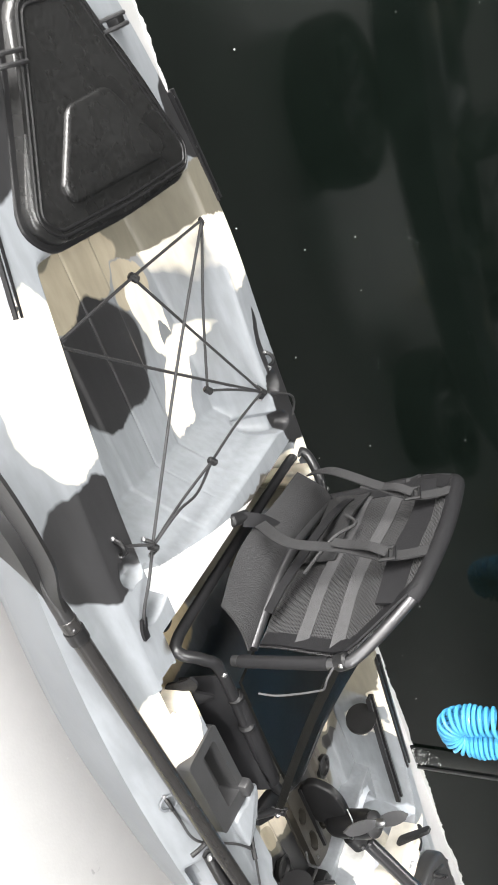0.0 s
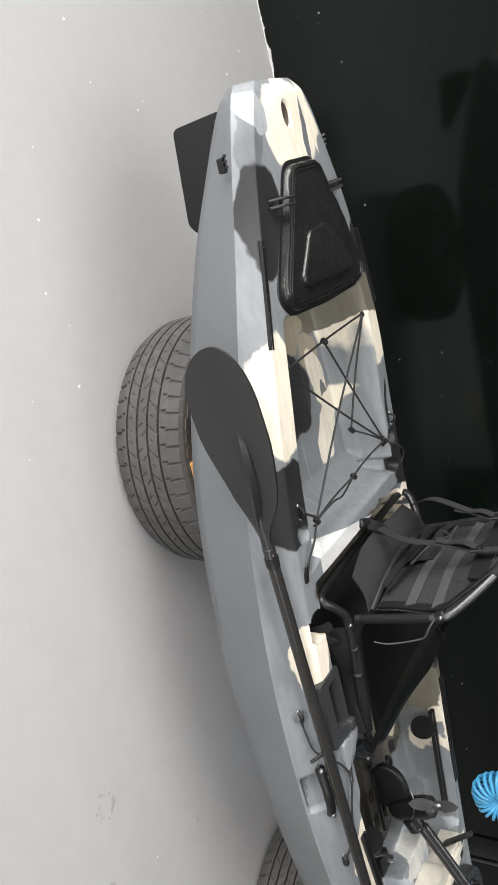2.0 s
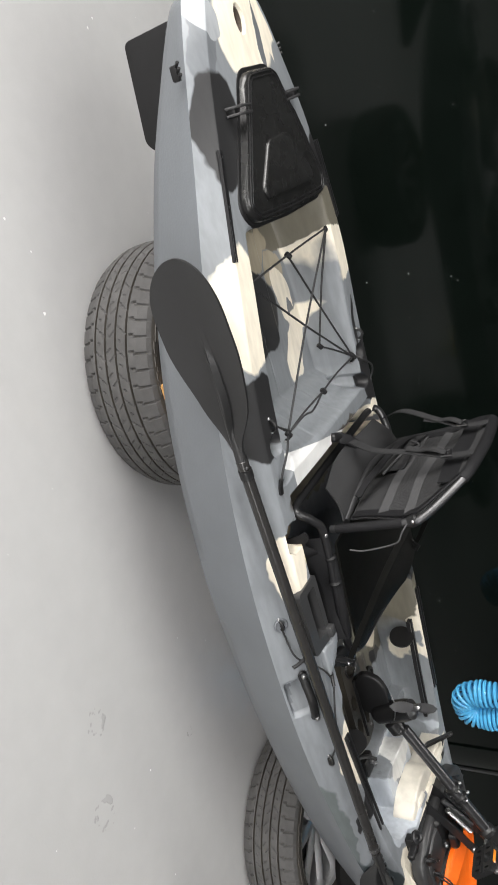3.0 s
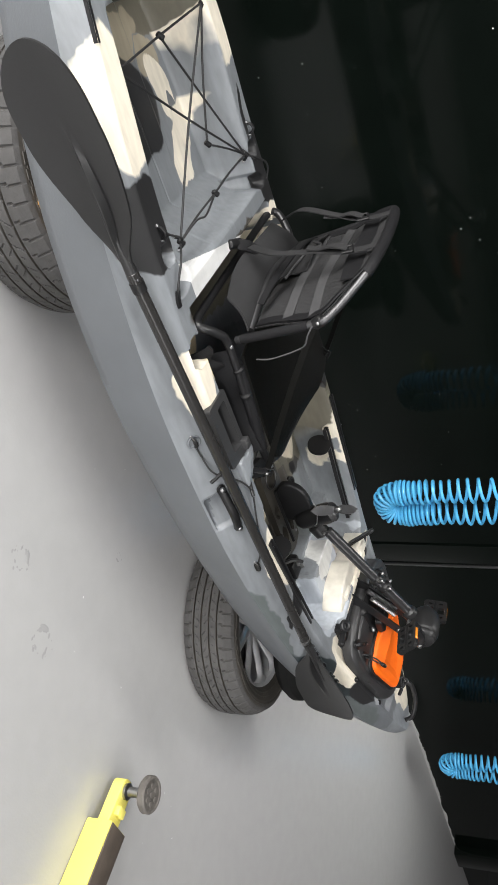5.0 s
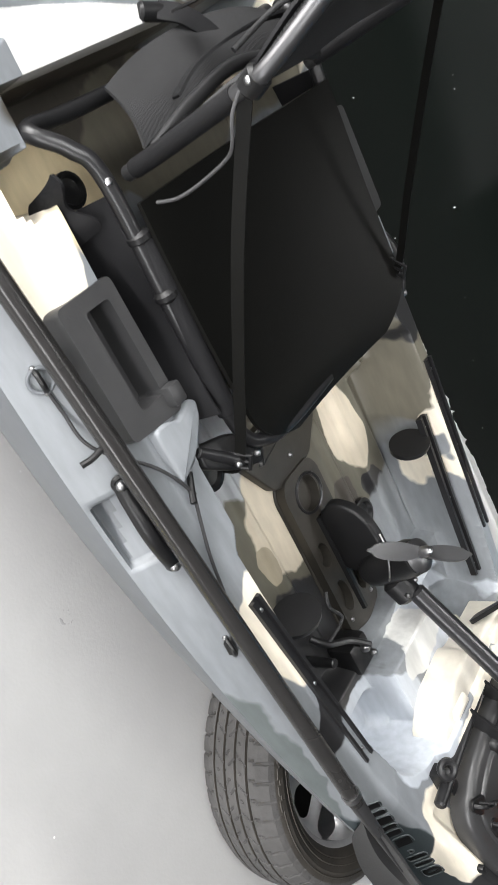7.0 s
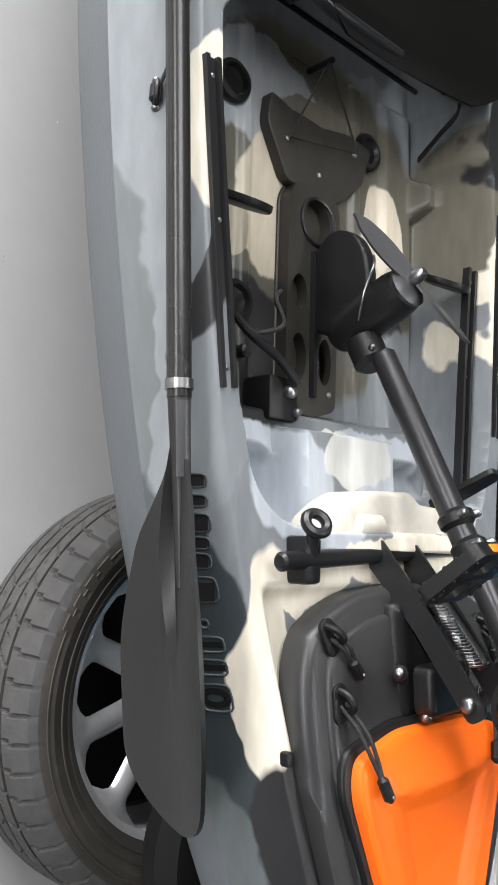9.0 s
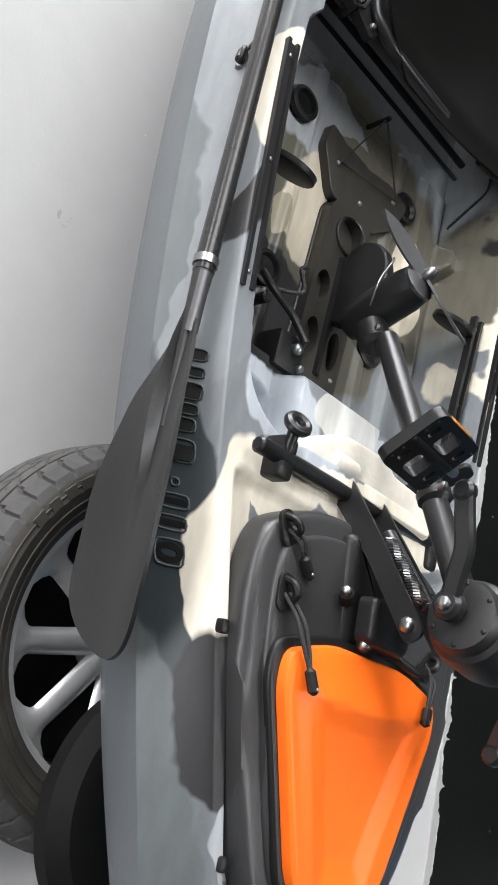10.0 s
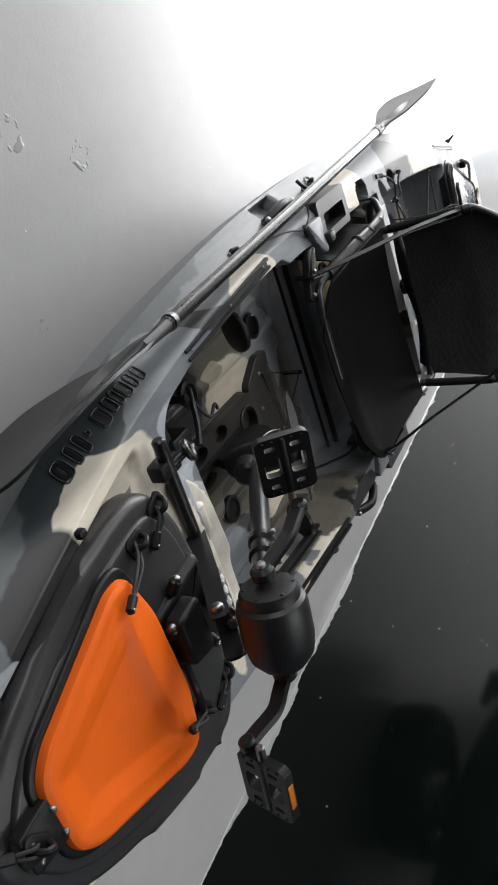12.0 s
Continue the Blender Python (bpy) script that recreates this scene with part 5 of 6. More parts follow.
backrest = part("backrest", sheet(back_cloth, 24, 20, 0.004), M_MESHCLOTH, seat, "black mesh cloth backrest")
for v, up in ((0.30, 0.004), (0.54, 0.004)):
    pts = [Vector(back_cloth(float(u), v)) + Vector((-0.005, 0, up * math.sin(3 * u))) for u in np.linspace(0.02, 0.98, 9)]
    part("web_band", strap(pts, 0.026, 0.0018, steps=2, up=(-1, 0, 0)), M_BAND, backrest, "grey webbing band")
for t in (-0.93, 0.90):
    pts = [Vector(back_cloth((t + 1) / 2, float(v))) + Vector((-0.005, 0, 0)) for v in np.linspace(0.02, 0.98, 9)]
    part("hem", strap(pts, 0.030, 0.002, steps=2, up=(-1, 0, 0)), M_CLOTH, backrest)
pts = [Vector(back_cloth(float(u), 0.86)) + Vector((-0.006, 0, 0)) for u in np.linspace(0.04, 0.96, 9)]
part("hem", strap(pts, 0.060, 0.002, steps=2, up=(-1, 0, 0)), M_CLOTH, backrest)
# cloth sleeves over the uprights
for sd in (-1, 1):
    sl = [Vector((x, y if sd < 0 else 2 * YC - y, z)) for x, y, z in ((1.386, -0.230, 0.672), (1.378, -0.235, 0.74), (1.360, -0.245, 0.868))]
    part("upright_sleeve", tube(sl, 0.0128, n=12), M_CLOTH, frame_back)
# lumbar pocket hanging behind, towards the well
def lumbar(u, v):
    t = -1 + 2 * u
    a = Vector((1.370 - 0.03 * (1 - t * t), YC + t * 0.238, 0.690))
    b = Vector((1.256 + 0.03 * t * t, YC + 0.01 + t * 0.215, 0.640 + 0.008 * math.sin(4 * t)))
    c = a.lerp(b, v)
    c.z += 0.010 * math.sin(math.pi * v)
    return c


part("lumbar_cloth", sheet(lumbar, 20, 8, 0.004), M_WEB, backrest, "slack black lumbar cloth")
def pocket(u, v):
    p = Vector(back_cloth(0.46 + 0.50 * u, 0.02 + 0.30 * v))
    return p + Vector((-0.014 - 0.010 * math.sin(math.pi * u) - 0.006 * math.sin(7 * u + 5 * v), 0, 0))


part("back_pocket", sheet(pocket, 14, 8, 0.004), M_WEB, backrest)

# seat pan
def pan(u, v):
    x = 1.425 + 0.448 * u
    t = -1 + 2 * v
    w = 0.268 - 0.014 * u - 0.10 * max(0.0, (u - 0.78) / 0.22) ** 2.6
    z = 0.650 - 0.028 * u + 0.012 * u * t - 0.034 * (1 - t * t) * math.sin(math.pi * min(1, 0.12 + 0.80 * u))
    if u > 0.86:
        z -= 0.016 * ((u - 0.86) / 0.14) ** 2
    return (x, YC + 0.030 * u * u + t * w, z + 0.016)


part("seat_pan", sheet(pan, 44, 28, 0.006), M_PAN, seat, "taut black cloth seat pan")
part("seat_skirt", sheet(lambda u, v: (1.40 + 0.34 * u, -0.250 - 0.012 * math.sin(8 * u) - 0.02 * v, 0.640 - 0.105 * v - 0.02 * u + 0.015 * math.sin(6 * u + 1)), 16, 6, 0.004), M_CLOTH, seat)
part("seat_skirt", sheet(lambda u, v: (1.40 + 0.34 * u, 0.290 + 0.012 * math.sin(8 * u) + 0.01 * v, 0.640 - 0.085 * v - 0.02 * u), 16, 6, 0.004), M_CLOTH, seat)
part("side_pouch", sheet(lambda u, v: (1.345 + 0.085 * u + 0.02 * v, -0.296 - 0.016 * math.sin(3 * u + 1) * (1 - v) - 0.018 * v, 0.620 - 0.060 * v + 0.010 * math.sin(9 * u + 3 * v)), 14, 8, 0.006), M_CLOTH, seat)

# straps and buckles
def buckle(p, along, normal, w=0.034):
    p, t, n = Vector(p), Vector(along).normalized(), Vector(normal)
    n = (n - t * n.dot(t)).normalized()
    s = t.cross(n)
    bm = None
    for k in (-1, 0, 1):
        bm = rod(p + t * 0.013 * k - s * w / 2, p + t * 0.013 * k + s * w / 2, 0.0032, bm, n=8)
    for k in (-1, 1):
        bm = rod(p - t * 0.016 + s * w / 2 * k, p + t * 0.016 + s * w / 2 * k, 0.0036, bm, n=8)
    return bm


for s in (-1, 1):
    yb = -0.072 if s < 0 else 0.106
    top = Vector((1.266, yb + 0.02, 1.022))
    bk = Vector((1.262, yb, 0.950))
    if s < 0:
        path = [top, bk, Vector((1.255, yb + 0.015, 0.86)), Vector((1.245, yb + 0.02, 0.75)), Vector((1.238, 0.0, 0.665))]
    else:
        path = [top, bk, Vector((1.245, yb + 0.02, 0.87)), Vector((1.225, yb + 0.05, 0.77)), Vector((1.27, yb + 0.11, 0.685))]
    st = part("back_strap", strap(path, 0.025, 0.0016, up=(-1, 0, 0)), M_WEB, seat, "grey adjusting strap")
    part("buckle", buckle(bk + Vector((-0.006, 0, 0)), bk - top, (-1, 0, 0)), M_BLACK, st)
    part("strap_tail", strap([bk + Vector((-0.008, 0, 0)), bk + Vector((-0.020, 0.004, -0.03)), bk + Vector((-0.012, 0.018, -0.075)), bk + Vector((-0.018, 0.020, -0.11))], 0.022, 0.0015, up=(-1, 0, 0)), M_WEB, st)
part("lower_strap", strap([(1.335, -0.150, 0.715), (1.310, -0.10, 0.735), (1.300, 0.02, 0.755), (1.312, 0.12, 0.760), (1.335, 0.20, 0.765)], 0.022, 0.002, up=(-1, 0, 0)), M_CLOTH, seat)
part("lower_strap", tube([(1.318, -0.06, 0.760), (1.295, 0.02, 0.800), (1.300, 0.07, 0.83), (1.30, 0.10, 0.80)], 0.004), M_CORD, seat)
# side stays from the backrest to the seat's front
for s in (-1, 1):
    y0 = YC + s * 0.268
    a, c = Vector((1.350, y0, 0.890)), Vector((1.828, -0.258, 0.612))
    if s > 0:
        a = U(1.300, YC + 0.20, 1.000)
        c = Vector((1.784, 0.284, 0.660))
    sd = part("side_stay", strap([a, a.lerp(c, 0.35) + Vector((0, s * 0.004, -0.006)), a.lerp(c, 0.7) + Vector((0, 0, -0.004)), c, c + Vector((0.012, 0, -0.045))], 0.017 if s < 0 else 0.015, 0.0014, up=(0, s, 0.3)), M_PAN, seat, "black webbing side stay")
    part("buckle", buckle(c, c - a, (0, s, 0.4)), M_BLACK, sd)
    part("bolt", bolt(c + Vector((0, s * 0.010, 0.006)), (0, s * 0.5, 0.85), 0.006, 0.005), M_BOLT, sd)
part("stay_tail", tube([(1.352, -0.252, 0.885), (1.375, -0.266, 0.868), (1.40, -0.268, 0.855), (1.415, -0.262, 0.835), (1.428, -0.262, 0.79), (1.435, -0.264, 0.745), (1.430, -0.266, 0.712)], 0.0022), M_BAND, seat)
fh = part("front_hook", prism(rounded([(1.762, -0.312), (1.800, -0.316), (1.842, -0.262), (1.868, -0.205), (1.842, -0.188), (1.790, -0.235)], 0.010), 0.588, 0.606, 0.004), M_BLACK, seat, "black strap anchor at the seat's front corner")
part("hook_rod", rod((1.770, -0.312, 0.600), (1.835, -0.250, 0.612), 0.009), M_SATIN, fh)
part("bolt", bolt((1.846, -0.212, 0.607), (0, 0, 1), 0.007, 0.006), M_BOLT, fh)
part("front_hook", box(1.780, 1.812, 0.235, 0.270, 0.592, 0.618, 0.006), M_BLACK, seat)
part("front_strap", strap([(1.835, 0.215, 0.605), (1.850, 0.245, 0.580), (1.870, 0.262, 0.530), (1.900, 0.270, 0.480)], 0.022, 0.002), M_CLOTH, seat)
part("rear_toggle", rod((1.215, -0.018, 0.612), (1.232, 0.022, 0.628), 0.014), M_BLACK, seat)
part("rear_toggle_strap", strap([(1.225, 0.0, 0.630), (1.245, 0.02, 0.650), (1.275, 0.04, 0.662), (1.30, 0.05, 0.668)], 0.03, 0.002), M_CLOTH, seat)

lean(kayak)
lean(seat)

# ---- pedal drive, tipped up over the bow ----
drive = thing("pedal_drive", (2.70, 0, 0.63), "black pedal drive with propeller, tipped up over the cockpit", "pedal drive")
part("pivot_bar", rod((2.661, -0.262, 0.630), (2.640, 0.245, 0.630), 0.0125, n=18), M_SATIN, drive, "black steel pivot bar")
for s in (-1, 1):
    part("bar_saddle", box(2.628, 2.690, s * 0.205 - 0.016, s * 0.205 + 0.016, 0.600, 0.640, 0.006), M_BLACK, drive)
part("lock_ring", ring((2.612, -0.212, 0.648), (-0.5, -0.3, 0.8), 0.015, 0.0075), M_SATIN, drive)
part("lock_arm", rod((2.655, -0.205, 0.632), (2.620, -0.212, 0.644), 0.009), M_SATIN, drive)
LEG0, LEG1 = Vector((2.345, 0.0, 0.604)), Vector((2.838, -0.012, 0.850))
leg = part("leg_tube", rod(LEG0, LEG1, 0.0195, n=20), M_LEG, drive, "black drive leg tube")
ld = (LEG1 - LEG0).normalized()
for t, w in ((0.52, 0.026), (0.60, 0.026)):
    p = LEG0.lerp(LEG1, t)
    cl = part("leg_clamp", rod(p - ld * 0.014, p + ld * 0.014, w, n=18), M_BLACK, leg)
    for s in (-1, 1):
        part("bolt", bolt(p + Vector((-0.010, s * 0.018, 0.022)), (-0.35, s * 0.3, 0.85), 0.007, 0.007), M_BOLT, cl)
# bracket plates with the return spring
for y in (-0.052, 0.030):
    a, b = Vector((2.652, y, 0.630)), Vector((2.838, y, 0.775))
    d = (b - a).normalized()
    up = Vector((0, 1, 0)).cross(d)
    bm = bmesh.new()
    m = Matrix.Translation(a) @ Matrix((( d.x, up.x, 0, 0), (d.y, up.y, 1, 0), (d.z, up.z, 0, 0), (0, 0, 0, 1)))
    out = rounded([(-0.022, -0.020), (0.12, -0.020), (0.258, -0.016), (0.258, 0.016), (0.12, 0.012), (-0.022, 0.022)], 0.014)
    bp = part("bracket_plate", prism(out, -0.0035, 0.0035, 0.001, m), M_SATIN, drive, "black steel bracket plate")
    part("bolt", bolt(b + Vector((0, -0.006 if y < 0 else 0.006, 0)), (0, -1 if y < 0 else 1, 0.0), 0.012, 0.008), M_BOLT, bp)
sp = [(2.708 + 0.088 * i / 180, -0.012 + 0.0110 * math.cos(i * 0.8), 0.694 + 0.068 * i / 180 + 0.0110 * math.sin(i * 0.8)) for i in range(181)]
part("return_spring", sweep(sp, circle(0.0019, 6)), M_BOLT, drive, "bright coil spring")
part("gas_strut", rod((2.690, 0.012, 0.672), (2.800, 0.012, 0.762), 0.0105), M_TUBE, drive)
part("mount_block", prism(rounded([(2.715, -0.075), (2.880, -0.055), (2.880, 0.085), (2.715, 0.105)], 0.02), 0.640, 0.678, 0.018), M_BLACK, drive)
part("mount_yoke", prism(rounded([(2.800, -0.050), (2.868, -0.045), (2.868, 0.050), (2.800, 0.060)], 0.016), 0.688, 0.718, 0.010), M_BLACK, drive)
for p, n in (((2.806, -0.082, 0.688), (-0.3, -0.8, 0.5)), ((2.868, -0.035, 0.700), (0.2, -0.8, 0.5)), ((2.760, 0.098, 0.684), (0, 0.7, 0.7))):
    q = Vector(p)
    mb = part("mount_pin", rod(q - Vector(n).normalized() * 0.03, q, 0.011), M_SATIN, drive)
    part("bolt", bolt(q, n, 0.0085, 0.006), M_BOLT, mb)
part("lock_handle", tube([(2.860, 0.05, 0.690), (2.875, 0.09, 0.705), (2.87, 0.13, 0.700), (2.865, 0.150, 0.690)], 0.007), M_BLACK, drive)
part("lever_plate", prism(rounded([(-0.02, -0.05), (0.02, -0.05), (0.014, 0.07), (-0.014, 0.07)], 0.012), -0.005, 0.005, 0.002, Matrix.Translation((2.555, 0.155, 0.655)) @ Matrix.Rotation(radians(70), 4, "Z") @ Matrix.Rotation(radians(60), 4, "X")), M_BLACK, drive)

# crank housing, arms and pedals
DA, DB = Vector((2.826, -0.098, 0.876)), Vector((2.842, 0.034, 0.874))
m, h = frame_to(DA, DB)
drum = part("crank_housing", lathe([(0.028, -0.004), (0.043, 0.0), (0.047, 0.008), (0.047, 0.017), (0.053, 0.022), (0.056, 0.034), (0.056, h - 0.045), (0.051, h - 0.018), (0.038, h), (0.022, h + 0.004)], m, 40), M_PADDLE, drive, "rounded charcoal crank housing")
part("housing_neck", rod(LEG0.lerp(LEG1, 0.86), LEG1, 0.029, n=20), M_PADDLE, drum)
for i in range(6):
    a = 2 * math.pi * i / 6
    part("cover_screw", bolt(m @ Vector((0.038 * math.cos(a), 0.038 * math.sin(a), 0.0)), tuple(DA - DB), 0.004, 0.003, n=8), M_BLACK, drum)


def pedal(centre, across, out, parent):
    """A flat cage pedal: frame with cut-outs, end plates and amber reflectors."""
    c, a, o = Vector(centre), Vector(across).normalized(), Vector(out).normalized()
    o = (o - a * o.dot(a)).normalized()
    n = a.cross(o)
    m = Matrix((( a.x, o.x, n.x, c.x), (a.y, o.y, n.y, c.y), (a.z, o.z, n.z, c.z), (0, 0, 0, 1)))
    def slot(x0, x1, y0, y1, r):
        return rounded([(x0, y0), (x1, y0), (x1, y1), (x0, y1)], r, 4)

    outer = rounded([(-0.045, -0.046), (-0.036, -0.052), (0.036, -0.052), (0.045, -0.046), (0.045, 0.046), (0.036, 0.052), (-0.036, 0.052), (-0.045, 0.046)], 0.012, 4)
    holes = [slot(-0.035, -0.008, -0.017, 0.017, 0.007), slot(0.008, 0.035, -0.017, 0.017, 0.007)]
    for y0, y1 in ((-0.038, -0.030), (0.030, 0.038)):
        holes += [slot(-0.030, -0.012, y0, y1, 0.004), slot(0.012, 0.030, y0, y1, 0.004)]
    bm = perforated(outer, holes, -0.008, 0.008)
    bm.transform(m)
    pd = part("pedal", bm, M_BLACK, parent, "black plastic cage pedal")
    sleeve = box(-0.006, 0.006, -0.052, 0.050, -0.010, 0.010, 0.004)
    sleeve.transform(m)
    part("axle_sleeve", sleeve, M_BLACK, pd)
    for i in range(5):
        x = -0.032 + 0.016 * i
        for y in (-0.0465, 0.0465):
            pin = rod((x, y, -0.0105), (x, y, 0.0105), 0.0022, n=7)
            pin.transform(m)
            part("grip_pin", pin, M_BLACK, pd)
    r = box(0.0430, 0.0462, -0.022, 0.022, -0.0052, 0.0052, 0.001)
    r.transform(m)
    part("reflector", r, M_AMBER, pd, "amber reflector")
    sp = rod((0, -0.075, 0), (0, -0.040, 0), 0.007)
    sp.transform(m)
    part("spindle", sp, M_BOLT, pd)
    return pd


def crank(root, end, side):
    a, b = Vector(root), Vector(end)
    mid = a.lerp(b, 0.5) + Vector((0.0, side * 0.004, 0.012))
    sec = [(-0.011, -0.006), (0.011, -0.006), (0.012, 0.004), (0.008, 0.007), (-0.008, 0.007), (-0.012, 0.004)]
    c = part("crank_arm", sweep(smooth_path([a, a.lerp(mid, 0.5), mid, b.lerp(mid, 0.4), b], 5), sec, up=(0, side, 0.1)), M_SATIN, drive, "black forged crank arm")
    part("crank_boss", rod(a + Vector((0, -side * 0.014, 0)), a + Vector((0, side * 0.010, 0)), 0.019), M_SATIN, c)
    part("bolt", bolt(a + Vector((0, side * 0.012, 0)), (0, side, 0), 0.010, 0.006), M_BOLT, c)
    part("crank_boss", rod(b + Vector((0, -side * 0.010, 0)), b + Vector((0, side * 0.010, 0)), 0.014), M_SATIN, c)
    return c


c1 = crank((2.822, -0.122, 0.872), (2.690, -0.150, 0.886), -1)
pedal((2.664, -0.215, 0.868), (-0.62, 0.05, 0.78), (0.12, -1.0, -0.05), c1)
c2 = crank((2.848, 0.056, 0.872), (2.966, 0.082, 0.854), 1)
pedal((2.978, 0.149, 0.874), (0.25, 0.05, 0.96), (0.10, 0.98, 0.10), c2)

# propeller pod
pod_a, pod_b = Vector((2.300, 0.010, 0.545)), Vector((2.252, -0.004, 0.672))
m, h = frame_to(pod_a, pod_b)
pod = part("propeller_pod", lathe([(0.010, -0.020), (0.026, -0.012), (0.035, 0.004), (0.038, 0.03), (0.038, h - 0.02), (0.034, h), (0.020, h + 0.004)], m, 28), M_BLACK, drive, "black propeller gear pod")
part("pod_collar", rod(LEG0 - ld * 0.035, LEG0 + ld * 0.022, 0.029, n=20), M_BLACK, pod)
for s in (-1, 1):
    part("bolt", bolt(LEG0 + Vector((-0.006, s * 0.022, 0.020)), (-0.3, s * 0.5, 0.8), 0.006, 0.006), M_BOLT, pod)
part("pod_cap", lathe([(0.033, h), (0.034, h + 0.006), (0.022, h + 0.014), (0.010, h + 0.016)], m, 24), M_TUBE, pod)
skeg = prism(rounded([(-0.095, -0.045), (0.03, -0.055), (0.055, 0.03), (0.030, 0.075), (-0.060, 0.075), (-0.115, 0.055), (-0.140, 0.0)], 0.04), -0.011, 0.011, 0.007, Matrix.Translation((2.255, 0.012, 0.525)) @ Matrix.Rotation(radians(90), 4, "X"))
part("skeg", skeg, M_BLACK, pod)
nut = Vector((2.236, -0.007, 0.701))
part("propeller_nut", lathe([(0.010, -0.026), (0.012, -0.010), (0.010, 0.002), (0.006, 0.008), (0.001, 0.009)], frame_to(nut, nut + (pod_b - pod_a))[0], 14), M_BOLT, pod)
pn = (pod_b - pod_a).normalized()
prop_c = nut - pn * 0.016


def prop_blade(d):
    d = Vector(d)
    d = (d - pn * d.dot(pn)).normalized()
    s = pn.cross(d)

    def surf(u, v):
        w = (0.007 + 0.011 * math.sin(math.pi * min(1, u * 0.85 + 0.12))) * (1 - 0.75 * ease(0.82, 1.0, u))
        t = -1 + 2 * v
        tw = radians(-26 + 14 * u)
        return prop_c + d * (0.008 + 0.125 * u) + s * (t * w * math.cos(tw)) + pn * (t * w * math.sin(tw))
    return sheet(surf, 14, 6, 0.0045)


prop = part("propeller", prop_blade((-0.09, -0.095, -0.05)), M_PROP, pod, "grey two-bladed propeller")
part("propeller_blade", prop_blade((0.09, 0.095, 0.05)), M_PROP, prop)
part("drive_wire", tube([(2.30, -0.025, 0.60), (2.26, -0.045, 0.625), (2.215, -0.03, 0.632), (2.19, -0.01, 0.618)], 0.0022), M_BOLT, pod)

# the mount stands higher than the pod at the leg's lower end
for o in drive.children_recursive:
    c = sum((v.co for v in o.data.vertices), Vector()) / len(o.data.vertices)
    o.data.transform(Matrix.Translation((0, 0, 0.026 * ease(2.45, 2.62, c.x) * (1 - 0.25 * ease(0.80, 0.86, c.z)))))

# ---- coiled air hoses hanging by the wall ----
def coil_hose(place, length, R0, r, pitch, label):
    """A coiled hose hung double: down, round the bottom where the coils crowd, and up again."""
    x0, y0, z0 = place
    hose = thing("air_hose", (x0, y0, z0 + length), label, "air hose", "coiled air hoses")
    gap = R0 * 1.32
    line = [Vector((x0 - gap, y0, z0 + length - (length - gap - R0) * i / 80)) for i in range(80)]
    line += [Vector((x0 - gap * math.cos(math.pi * i / 32), y0, z0 + R0 + gap - gap * math.sin(math.pi * i / 32))) for i in range(33)]
    line += [Vector((x0 + gap, y0 - 0.02 * i / 80, z0 + gap + R0 + (length - gap - R0) * i / 80)) for i in range(1, 81)]
    pts = []
    phase = 0.0
    for i in range(len(line) - 1):
        a, b = line[i], line[i + 1]
        tan = (b - a).normalized()
        s = Vector((0, 1, 0))
        nn = tan.cross(s)
        mid = abs(i - 96) / 22
        local = pitch * (0.30 + 0.70 * ease(0.7, 2.0, mid)) * (1 + 0.10 * math.sin(i * 0.37))
        turn = 2 * math.pi * (b - a).length / local
        steps = max(1, int(turn / (2 * math.pi / 16)))
        for k in range(steps):
            ph = phase + turn * k / steps
            wob = 1 + 0.05 * math.sin(ph * 0.21) + 0.04 * math.sin(ph * 0.07 + 1)
            pts.append(a.lerp(b, k / steps) + s * (R0 * wob * math.cos(ph)) + nn * (R0 * wob * math.sin(ph)))
        phase += turn
    part("coil", sweep(pts, circle(r, 8)), M_BLUE, hose, "sky blue nylon coil")
    part("hook", tube([(x0, R["y1"] + 0.028 * x0 - 0.024, z0 + length + 0.05), (x0, y0, z0 + length + 0.05), (x0, y0 - 0.02, z0 + length + 0.0), (x0 + 0.0, y0, z0 + length - 0.02)], 0.006), M_SATIN, hose)


coil_hose((3.300, 1.105, 0.424), 1.9, 0.057, 0.0088, 0.072, "sky blue coiled air hose hanging in front of the black wall")
coil_hose((6.36, 1.32, 0.262), 1.9, 0.055, 0.0088, 0.086, "sky blue coiled air hose hanging near the wall post")

# ---- lift arm on the floor ----
lift = thing("lift_arm", (2.6, -0.95, 0), "yellow vehicle lift arm with a round rubber pad on the floor", "lift arm")
la, lb = Vector((2.612, -0.896, 0.052)), Vector((2.61, -1.65, 0.052))
d = (lb - la).normalized()
sd = Vector((-d.y, d.x, 0))
ml = Matrix(((d.x, sd.x, 0, la.x), (d.y, sd.y, 0, la.y), (0, 0, 1, la.z), (0, 0, 0, 1)))
tip = prism(rounded([(-0.035, -0.034), (0.16, -0.034), (0.16, 0.034), (-0.035, 0.034)], 0.032, 8), -0.020, 0.020, 0.004, ml)
part("arm_tip", tip, M_YELLOW, lift, "yellow inner arm with rounded end")
outer = box(0.115, 0.95, -0.048, 0.048, -0.050, 0.042, 0.004, m=ml)
oa = part("outer_arm", outer, M_YELLOW, lift, "yellow box-section arm")
part("wear_plate", box(0.120, 0.95, -0.046, 0.046, 0.0425, 0.047, 0.001, m=ml), M_RUST, oa, "scuffed brown top plate")
part("bolt", bolt(ml @ Vector((0.165, -0.050 if sd.y > 0 else 0.050, 0.005)), tuple(-sd if sd.y > 0 else sd), 0.008, 0.006), M_BOLT, oa)
part("lug", box(0.055, 0.085, -0.02, 0.02, 0.016, 0.036, 0.004, m=ml), M_YELLOW, lift)
part("pad_screw", lathe([(0.026, 0.012), (0.026, 0.028), (0.016, 0.032), (0.016, 0.098)], Matrix.Translation(la), 24), M_BOLT, lift)
